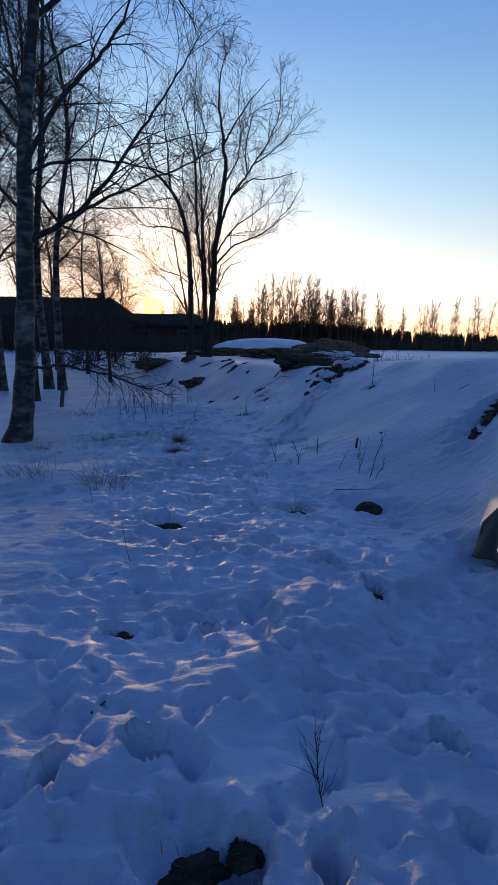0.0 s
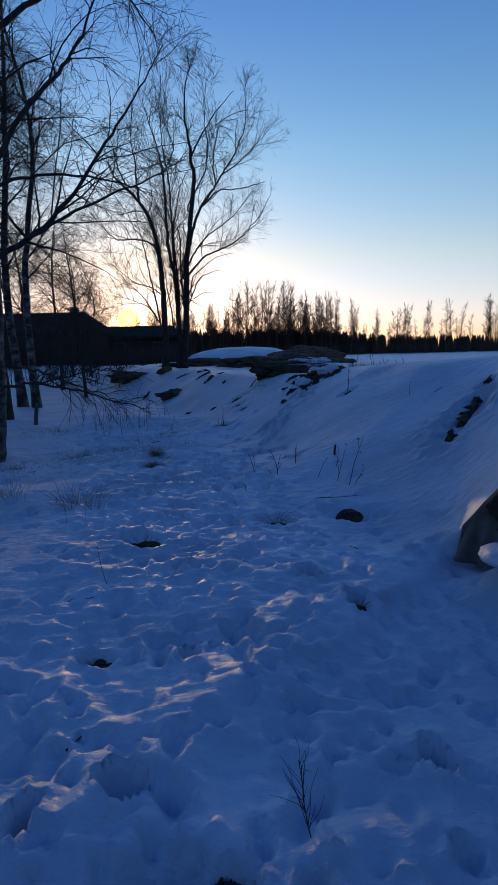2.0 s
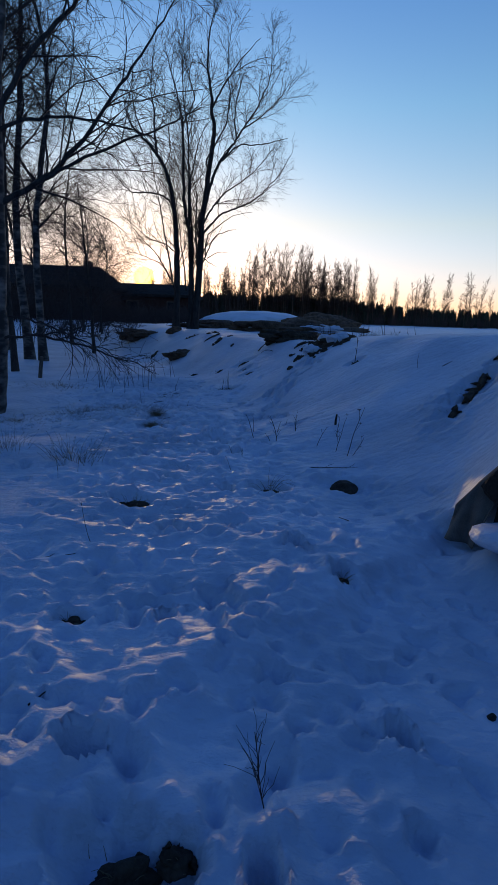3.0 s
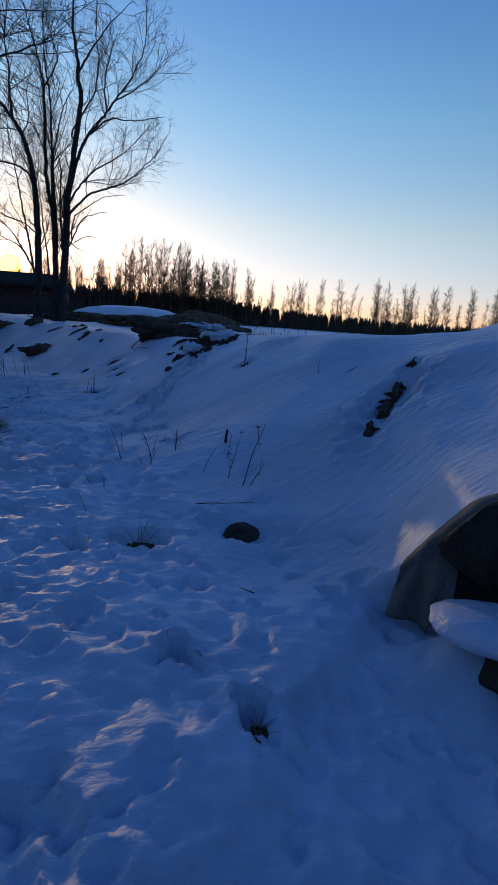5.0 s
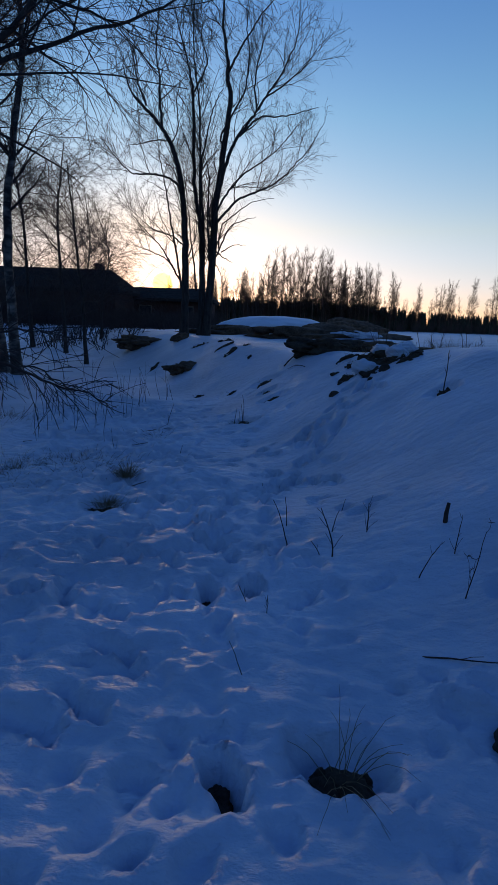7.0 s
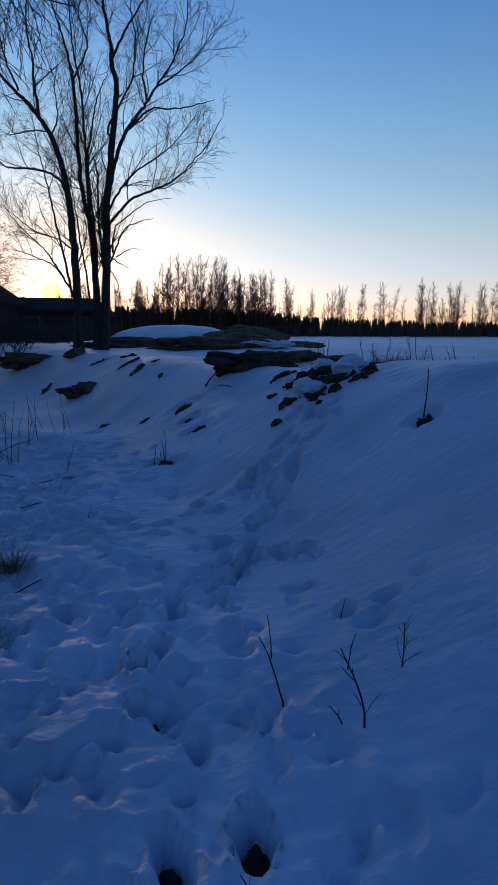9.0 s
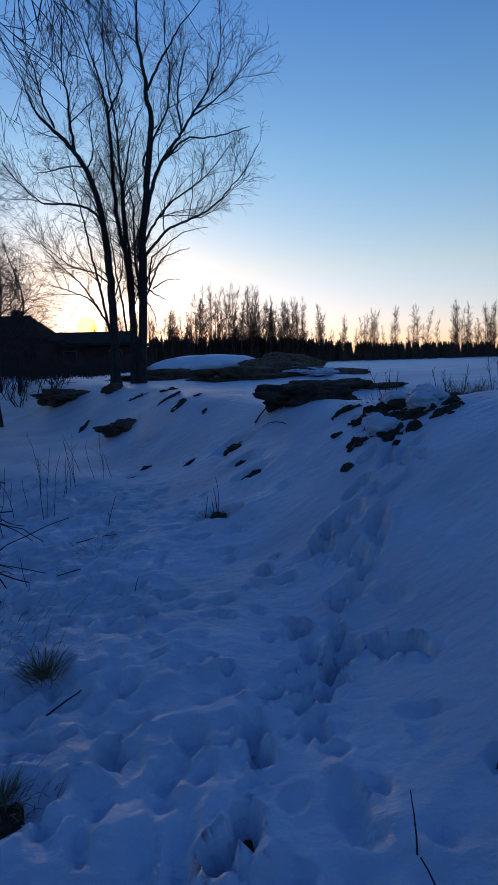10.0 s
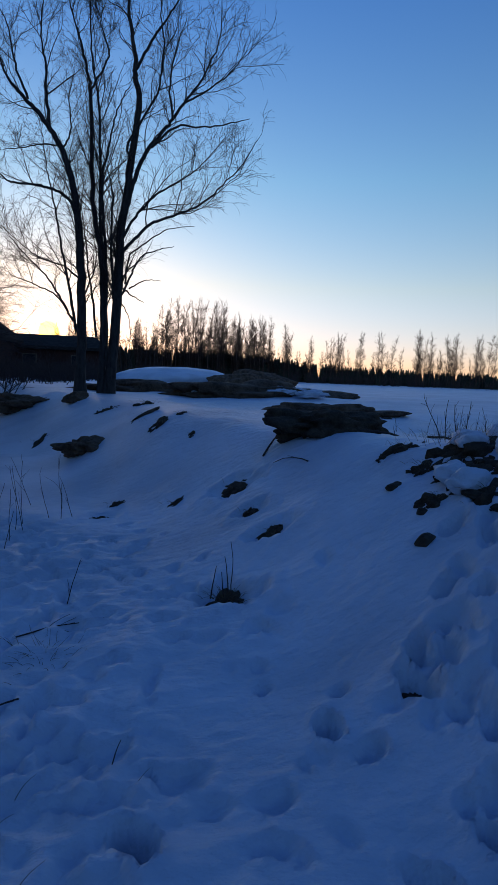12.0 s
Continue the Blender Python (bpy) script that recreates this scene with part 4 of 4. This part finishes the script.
def cloth():
    """Grey cloth over the edge of the fill: folded curtain at its low end, a rolled lip further up."""
    v, f = [], []
    nu, nk = 110, 22
    for i in range(nu):
        u = 0.05 + 2.35 * i / (nu - 1)
        hang = 0.75 * float(smooth(-0.02, 0.12, u) * smooth(0.46, 0.26, u)) + 0.07 + 0.05 * float(vnoise(u * 4, 1, 61))
        hang = min(hang, max(0.07, ground_z(*wall_at(u, 0.07)) + 0.06))
        for k in range(nk):
            g = k / (nk - 1)
            if g < 0.4:
                ins = 0.34 - 0.34 * g / 0.4
                x, y = wall_at(u, ins)
                z = ground_z(*wall_at(u, max(ins, 0.07))) - 0.035 + 0.055 * (g / 0.4) ** 2
            else:
                q = (g - 0.4) / 0.6
                fold = 0.045 * math.sin(u * 38 + 4 * float(vnoise(u * 3, q * 1.5, 62))) * q + 0.02 * float(vnoise(u * 9, q * 4, 63))
                x, y = wall_at(u - 0.14 * q * hang, -0.05 - 0.20 * q * min(hang, 0.5) + fold)
                z = ground_z(*wall_at(u, 0.07)) + 0.02 - hang * q
            v.append((x, y, z))
            if i and k:
                b = i * nk + k
                f.append((b - nk - 1, b - 1, b, b - nk))
    ob = new("ground_cloth", mesh_of("ground_cloth", v, f, FABRIC))
    ob.modifiers.new("thickness", "SOLIDIFY").thickness = 0.006
    tagged(ob, "grey folded ground cloth hanging over the boulders, snow on top", "cloth")


cloth()

for k, (x, y, z, w, d, h, turn, tilt) in enumerate((
    (2.86, 3.72, 0.02, 1.25, 0.62, 0.44, -39, 3), (2.60, 4.33, 0.48, 0.50, 0.42, 0.46, -30, -8), (2.84, 4.05, 0.32, 0.92, 0.36, 0.42, -39, 4),
    (3.02, 4.00, 0.74, 0.52, 0.36, 0.36, -35, 8), (3.10, 4.02, 0.93, 0.22, 0.2, 0.24, 10, 20), (3.42, 3.66, 0.62, 0.5, 0.42, 0.44, -35, -6),
    (3.36, 3.62, 0.28, 0.6, 0.42, 0.40, -45, 4), (2.72, 3.0, -0.02, 0.46, 0.42, 0.40, 15, 5), (3.9, 3.2, 0.25, 0.9, 0.6, 0.6, -40, 3), (3.75, 3.45, 0.9, 0.6, 0.45, 0.42, -30, 12),
)):
    boulder("boulder", x, y, z, w, d, h, 100 + k, "broad dark slab of rock at the wall's foot" if k == 0 else "dark rough boulder piled in the snowy wall", turn, tilt, None, "boulders of the wall", "boulder")
for k, (x, y, z, w, d, h) in enumerate(((2.49, 4.02, 0.165, 0.74, 0.46, 0.18), (3.32, 3.90, 0.97, 0.36, 0.30, 0.30), (3.3, 3.42, 0.22, 0.34, 0.3, 0.14))):
    ob = new("snow_cushion", lump_mesh("snow_cushion", w, d, h, random.Random(130 + k), SNOW, 0.1, 4))
    ob.matrix_basis = pose(x, y, z, 0, 0, -39)
    tagged(ob, "cushion of snow lying on the boulders", "snow", group="snow on the boulders")

heap("peat_bank", 5.8, 6.7, 2.4, 1.2, 0.85, 141, "black peat bank breaking out of the snowy mound", PEAT, 10, 0.58, rough=0.3, sub=5, tilt=-6)
rng = random.Random(142)
for k in range(7):
    weed(5.6 + rng.gauss(0, 0.3), 6.7 + rng.gauss(0, 0.1), rng.uniform(0.22, 0.4), 150 + k, (rng.gauss(-0.2, 0.4), 0), 2, 0.003, "dry weed stalk on the peat bank").location.z += 0.26

# ---- snow, sand and earth heaps on the field ----
heap("snow_mound", 1.6, 54, 10.0, 6.0, 2.0, 161, "long flat-topped heap of clean snow on the field", SNOW, 2, 0.36, "snow heap", 0.12)
heap("sand_mound", 7.2, 50, 5.4, 4.0, 1.8, 162, "brown heap of sand and gravel beside the snow heap", EARTH, 0, 0.4, "sand heap", 0.4, 5)
heap("earth_mound", 2.6, 22.6, 4.6, 2.4, 0.75, 163, "low brown earth heap with snow in its hollows", EARTH, 12, 0.7, "earth heap", 0.6, 5)
heap("earth_mound", 3.5, 18.6, 2.6, 1.6, 0.5, 167, "low brown earth heap with snow in its hollows", EARTH, -10, 0.62, "earth heap", 0.6, 5)
heap("earth_mound", -0.2, 24.0, 4.4, 1.4, 0.55, 164, "flat strip of bare dark earth behind the willow", EARTH, 5, 0.66, "earth heap", 0.6, 5)
heap("earth_mound", 1.66, 13.5, 1.15, 0.6, 0.36, 165, "undercut lump of dark turf on the edge of the bank", SOIL, 16, 0.35, "earth heap", 0.6, 5)
heap("earth_mound", -3.0, 21.0, 1.7, 0.9, 0.42, 166, "red-brown bare earth at the foot of the willow", EARTH, -20, 0.5, "earth heap", 0.6, 5)
heap("earth_mound", -1.12, 16.45, 0.8, 0.55, 0.28, 169, "red-brown bare earth showing on the bank below the willow", EARTH, 10, 0.42, "earth heap", 0.6, 5)
heap("earth_mound", -1.72, 19.7, 0.42, 0.4, 0.3, 181, "red-brown clump of earth under the willow's trunk", EARTH, 10, 0.45, "earth heap", 0.6, 4)
rng = random.Random(168)
for k in range(9):
    x, y = 2.6 + rng.uniform(-1.8, 1.8), 21.9 + rng.uniform(-0.6, 0.8)
    ob = new("snow_cushion", lump_mesh("snow_cushion", rng.uniform(0.4, 1.0), rng.uniform(0.2, 0.5), 0.16, rng, SNOW, 0.6, 4))
    ob.matrix_basis = pose(x, y, ground_z(x, y) + 0.1, 0, 0, rng.uniform(-20, 20))
    tagged(ob, "thin streak of snow lying on the earth heap", "snow", group="snow on the earth heap")
rng = random.Random(170)
for k in range(22):
    boulder("field_clod", 4 + rng.uniform(0, 9), 15 + rng.uniform(0, 9), 0.78 + rng.uniform(0, 0.06), rng.uniform(0.25, 0.6), rng.uniform(0.2, 0.4), rng.uniform(0.06, 0.12), 171 + k, "dark frozen clod lying on the snowfield", rng.uniform(0, 180), 0, SOIL, "clods on the field", "clod", 2)
fallen_stick(0.95, 13.3, 0.9, 55, 200, 2, 0.012, 0.5, "dark branch sticking out of the turf lump")
fallen_stick(1.9, 13.2, 1.3, 20, 201, 4, 0.016, 0.12, "crooked dark branch lying over the bank's edge")
fallen_stick(2.35, 12.6, 1.3, 25, 202, 3, 0.012, 0.2, "crooked dark branch lying over the bank's edge")
fallen_stick(1.25, 12.7, 0.45, 130, 203, 2, 0.007, 0.5, "thin dark twig leaning from the snow")

# stones on the edge of the bank
rng = random.Random(210)
for k in range(20):
    x, y = 1.85 + rng.uniform(-0.4, 0.7), 11.15 + rng.uniform(-0.4, 0.55)
    w = rng.uniform(0.08, 0.26)
    boulder("stone", x, y, ground_z(x, y) - 0.01, w, w * rng.uniform(0.5, 0.9), w * rng.uniform(0.4, 0.7), 211 + k, "dark stone poking through the snow on the bank", rng.uniform(0, 180), rng.uniform(-15, 15), STONE if k % 3 else SOIL, "stones on the bank's edge", "stone", 3)
for k in range(8):
    x, y = 1.95 + rng.uniform(-0.35, 0.6), 11.2 + rng.uniform(-0.3, 0.5)
    soil_patch(x, y, rng.uniform(0.2, 0.5), rng.uniform(0.12, 0.24), rng.uniform(0.12, 0.2), 270 + k, "torn dark turf among the stones of the bank", rng.uniform(-30, 40), 12, 0.08)
for k in range(30):
    weed(2.2 + rng.uniform(0, 2.2), 11.8 + rng.uniform(0, 1.5), rng.uniform(0.22, 0.5), 860 + k, (rng.gauss(0, 0.2), 0), 6, 0.005)
for k in range(22):
    weed(2.6 + rng.uniform(0, 5.0), 13.2 + rng.uniform(0, 4.5), rng.uniform(0.2, 0.5), 800 + k, (rng.gauss(0, 0.15), 0), 5, 0.0045)
for k in range(12):
    grass_tuft(2.5 + rng.uniform(0, 4.5), 12.3 + rng.uniform(0, 4.0), rng.uniform(0.2, 0.5), rng.uniform(0.12, 0.25), 60, 830 + k, "dark dry grass tuft on the snowfield", 0.5)
rng = random.Random(838)
for k, (x, y) in enumerate(((-0.3, 16.6), (0.25, 15.9), (0.1, 13.35), (-1.0, 18.2), (0.35, 14.9))):
    soil_patch(x, y, (0.55, 0.2, 0.3, 0.42, 0.16)[k], (0.16, 0.14, 0.1, 0.2, 0.12)[k], rng.uniform(0.07, 0.11), 920 + k, "strip of bare brown earth showing through the bank's snow", (8, 70, 35, -15, 60)[k], 8, 0.07)
rng = random.Random(839)
for k in range(12):
    grass_tuft(2.0 + rng.uniform(0, 1.8), 11.8 + rng.uniform(0, 1.3), rng.uniform(0.2, 0.45), rng.uniform(0.2, 0.36), 70, 900 + k, "dark dry grass tuft on the bank's crest", 0.35)
rng = random.Random(840)
for k in range(8):
    x, y = 2.1 + rng.uniform(-0.45, 0.6), 11.3 + rng.uniform(-0.35, 0.5)
    ob = new("snow_cushion", lump_mesh("snow_cushion", rng.uniform(0.16, 0.32), rng.uniform(0.14, 0.25), 0.18, rng, SNOW, 0.3, 4))
    ob.matrix_basis = pose(x, y, ground_z(x, y) + 0.05, 0, 0, rng.uniform(-30, 30))
    tagged(ob, "small cushion of snow between the dark stones", "snow", group="snow on the bank's edge")
boulder("stone", 1.63, 5.76, ground_z(1.63, 5.76) - 0.05, 0.30, 0.22, 0.15, 250, "flat dark stone half sunk in the snow", 15, 10)
boulder("stone", 1.75, 2.75, ground_z(1.75, 2.75) + 0.01, 0.05, 0.04, 0.04, 251, "tiny dark pebble on the snow", 20, 6, sub=2)

for k, (x, y, w, d, h, turn) in enumerate(((2.3, 11.62, 0.75, 0.34, 0.26, 12), (2.75, 11.75, 0.7, 0.4, 0.3, -10), (2.02, 11.3, 0.42, 0.24, 0.2, 25), (1.86, 12.1, 0.42, 0.2, 0.16, 5), (2.4, 11.25, 0.5, 0.24, 0.2, 20), (1.95, 10.98, 0.3, 0.16, 0.14, 30))):
    soil_patch(x, y, w, d, h, 960 + k, "torn dark brown turf breaking out of the bank's edge", turn, 16, 0.09)

# ---- bare patches, from the near flat to the willow ----
PATCHES = (
    (0.28, 2.0, 0.22, 0.12, 0.11, 25, 10, 0.05, 0, "dark bare soil in a melted hollow of the path"),
    (0.46, 2.04, 0.11, 0.08, 0.07, 0, 4, 0.04, 0, "small dark clod beside the melted hollow"),
    (0.47, 1.84, 0.12, 0.10, 0.06, 0, 4, 0.04, 0, "small dark clod beside the melted hollow"),
    (-0.24, 3.28, 0.15, 0.10, 0.07, 0, 18, 0.06, 0, "little bare spot with dry stubble in the path"),
    (-0.26, 5.05, 0.30, 0.18, 0.12, 20, 25, 0.08, 0, "bare turf clump at the edge of the trodden path"),
    (1.27, 3.78, 0.06, 0.04, 0.05, 0, 16, 0.08, 0, "small grassy clump poking through the snow"),
    (1.22, 3.7, 0.05, 0.04, 0.04, 0, 10, 0.07, 0, "small grassy clump poking through the snow"),
    (2.26, 3.15, 0.14, 0.08, 0.08, 10, 8, 0.05, 0, "dark leaf litter and clods near the boulders"),
    (0.88, 5.54, 0.22, 0.14, 0.12, 0, 20, 0.32, 0, "clump of arching dry grass round bare soil"),
    (0.32, 11.25, 0.34, 0.16, 0.16, 35, 40, 0.10, 3, "dark turf clump with upright stalks on the bank"),
    (0.74, 11.86, 0.22, 0.12, 0.08, 20, 10, 0.06, 0, "small bare soil spot on the snowy bank"),
    (0.66, 12.35, 0.16, 0.10, 0.07, 50, 8, 0.06, 0, "small bare soil spot on the snowy bank"),
    (0.63, 13.05, 0.36, 0.2, 0.12, 30, 14, 0.07, 0, "bare soil streak on the snowy bank"),
    (-0.51, 13.91, 0.24, 0.16, 0.11, 40, 14, 0.08, 0, "bare soil streak on the snowy bank"),
    (-0.68, 13.5, 0.2, 0.13, 0.08, 0, 6, 0.06, 0, "small bare soil spot on the snowy bank"),
    (-2.1, 18.05, 0.55, 0.18, 0.14, 55, 20, 0.1, 0, "brown bare earth on the bank below the willow"),
    (-0.04, 15.75, 0.4, 0.25, 0.16, 30, 20, 0.1, 0, "brown bare earth on the bank below the willow"),
    (-0.25, 17.9, 0.5, 0.25, 0.14, 55, 20, 0.12, 0, "brown bare earth on the bank below the willow"),
    # shadowy groove in the bank: dark soil strips stand in for soil and shade
    (3.38, 7.06, 0.09, 0.42, 0.06, -38, 14, 0.06, 0, "long groove down the bank, dark soil also standing in for its shade"),
    (3.14, 6.80, 0.10, 0.42, 0.06, -38, 8, 0.05, 0, "long groove down the bank, dark soil also standing in for its shade"),
    (2.88, 6.52, 0.06, 0.32, 0.05, -38, 6, 0.05, 0, "long groove down the bank, dark soil also standing in for its shade"),
    (3.7, 7.4, 0.06, 0.20, 0.05, -45, 6, 0.05, 0, "short bare crack in the snow of the bank"),
    (2.38, 9.45, 0.14, 0.12, 0.10, 0, 10, 0.05, 0, "small turf clump on the crest of the bank"),
    (-0.60, 8.0, 0.22, 0.14, 0.10, 0, 30, 0.12, 0, "dark matted grass and soil beside the path"),
)
for k, (x, y, w, d, h, turn, gn, gh, st, lab) in enumerate(PATCHES):
    soil_patch(x, y, w, d, h, 300 + k, lab, turn, gn, gh, st)

# soil lumps that also paint in the darkness of the deep footprints
for k, (x, y) in enumerate(((0.22, 7.40), (0.28, 7.80), (0.18, 7.70), (0.57, 6.79), (0.31, 6.77), (0.48, 5.5), (-0.2, 9.5), (1.05, 10.03))):
    ob = new("soil_patch", lump_mesh("soil_patch", 0.085, 0.11, 0.05, random.Random(330 + k), SOIL, 0.9, 4))
    ob.location = (x, y, ground_z(x, y) - 0.125)
    tagged(ob, "dark soil in a deep footprint, also standing in for the hole's shade", "bare soil", group="soil in the footprints")

# ---- grass, weeds and twigs ----
for k, (x, y, w, h, n, dr) in enumerate((
    (-1.74, 9.0, 0.9, 0.13, 420, 0.9), (-1.2, 9.3, 0.6, 0.12, 200, 0.9), (-2.5, 8.3, 0.7, 0.12, 260, 0.9), (-1.9, 6.5, 0.22, 0.28, 60, 0.3), (-2.15, 6.45, 0.12, 0.22, 30, 0.3),
    (-1.13, 6.2, 0.30, 0.32, 60, 0.2), (-0.95, 6.1, 0.2, 0.26, 30, 0.2), (-0.64, 8.88, 0.09, 0.17, 170, 0.6), (-0.58, 8.05, 0.14, 0.10, 140, 0.8), (-0.7, 10.8, 0.3, 0.14, 60, 0.8), (-2.9, 11.5, 0.8, 0.14, 200, 0.8),
)):
    grass_tuft(x, y, w, h, n, 340 + k, "flattened mat of straw-coloured dry grass in the snow" if n > 190 else "withered straw-coloured grass tuft in the snow", dr)
rng = random.Random(360)
for k in range(34):
    weed(-1.75 + rng.gauss(0, 0.5), 12.3 + rng.gauss(0, 0.9), rng.uniform(0.3, 0.75), 361 + k, (rng.gauss(0, 0.12), rng.gauss(0, 0.1)), 2, 0.0035)
# x, y, height, lean, forks, thickness, reach
for k, (x, y, h, lean, forks, r, reach) in enumerate((
    (0.74, 2.18, 0.36, -0.12, 24, 0.0026, 0.6), (0.78, 7.33, 0.36, -0.10, 0, 0.0045, 0.3), (0.98, 7.16, 0.16, -0.3, 1, 0.004, 0.3), (1.03, 7.12, 0.36, 0.18, 5, 0.0055, 0.35),
    (1.28, 7.35, 0.26, 0.0, 9, 0.004, 0.6), (1.72, 7.0, 0.26, 0.05, 6, 0.004, 0.4), (1.66, 6.62, 0.42, 0.22, 4, 0.004, 0.4), (1.74, 6.42, 0.62, 0.32, 3, 0.005, 0.3),
    (1.78, 6.4, 0.30, 0.55, 2, 0.004, 0.4), (1.48, 6.84, 0.28, 0.05, 3, 0.004, 0.4), (1.05, 7.4, 0.22, 0.2, 2, 0.004, 0.4), (0.78, 7.6, 0.26, 0.0, 0, 0.004, 0.4),
    (0.64, 6.5, 0.16, -0.1, 6, 0.003, 0.5), (0.55, 6.6, 0.2, -0.3, 2, 0.003, 0.5), (0.55, 6.0, 0.22, -0.3, 0, 0.0025, 0.4), (-0.35, 4.15, 0.34, -0.3, 1, 0.0025, 0.3),
    (-0.69, 11.4, 0.34, 0.25, 4, 0.004, 0.5), (-0.30, 9.9, 0.17, 0.1, 0, 0.0035, 0.3), (2.38, 9.5, 0.42, 0.02, 3, 0.007, 0.3), (2.96, 8.15, 0.24, -0.15, 0, 0.003, 0.3),
    (1.2, 7.9, 0.12, 0.0, 0, 0.003, 0.3), (0.62, 8.72, 0.1, 0.0, 3, 0.003, 0.5), (0.36, 11.2, 0.42, -0.05, 0, 0.004, 0.3), (-1.1, 10.2, 0.28, 0.05, 2, 0.003, 0.4),
)):
    weed(x, y, h, 400 + k, (lean, 0.0), forks, r, "small bare sapling twig standing in the snow" if forks > 8 else "dry brown weed stalk standing in the snow", reach, head=k in (6, 7, 8))
stub = thing("broken_stub", 1.76, 7.3, ground_z(1.76, 7.3))
rod_part("stem", np.array([(0, 0, -0.05), (0.0, 0, 0.06), (0.01, 0, 0.13)]), (0.016, 0.014, 0.011), BARK, stub, 7)
tagged(stub, "short broken dark stub standing in the snow", "stub")
for k, (x, y, l, a, n) in enumerate(((1.28, 6.2, 0.5, -12, 4), (-0.62, 3.9, 0.22, 15, 1), (-0.55, 8.55, 0.35, 50, 1), (-0.9, 11.0, 0.5, 20, 4), (-0.75, 10.4, 0.35, 200, 3), (3.2, 7.9, 0.3, 20, 1), (1.5, 4.85, 0.10, 130, 0), (-0.2, 2.6, 0.12, 60, 0), (-2.2, 10.3, 0.6, 10, 5))):
    fallen_stick(x, y, l, a, 440 + k, n, 0.005)
post = thing("fence_post", -3.8, 12.9, ground_z(-3.8, 12.9))
rod_part("shaft", np.array([(0, 0, -0.1), (0.03, 0, 0.2), (0.07, 0, 0.46)]), (0.045, 0.043, 0.04), WOOD, post, 8)
rod_part("cap", np.array([(0.07, 0, 0.46), (0.072, 0, 0.475)]), (0.04, 0.002), WOOD, post, 8)
tagged(post, "short leaning weathered post in the snow", "post")

rng = random.Random(460)
for k in range(26):
    x, y = rng.uniform(-4.6, 0.6), rng.uniform(56, 64)
    pole = thing("sapling", x, y, ground_z(x, y))
    l = shoot((0, 0, -0.1), (rng.gauss(0, 0.05), 0, 1), rng.uniform(2.2, 3.4), rng, 6, 0.05)
    rod_part("trunk", l, np.linspace(0.035, 0.012, len(l)), BARK, pole, 5)
    rods = Tubes()
    for l2, r2 in sprout(l, np.linspace(0.035, 0.012, len(l)), rng, 3, 0.4, (0.3, 0.8), (20, 45), 0.3, 0.03, thin=0.008):
        rods.add(l2, r2, 3)
    put_part("crown", rods.mesh("crown", TWIG), pole)["kind"] = "stuff"
    tagged(pole, "thin dark sapling standing behind the willow", "tree", group="saplings behind the willow")
thicket("field_brush", [(rng.uniform(-30, 95), rng.uniform(126, 134)) for _ in range(300)], 462, "dark brush along the foot of the far wood", 3.0)
thicket("low_brush", [(rng.uniform(-9, -3.0), rng.uniform(23, 34)) for _ in range(30)], 463, "bare low brush on the snow beyond the path", 1.0)
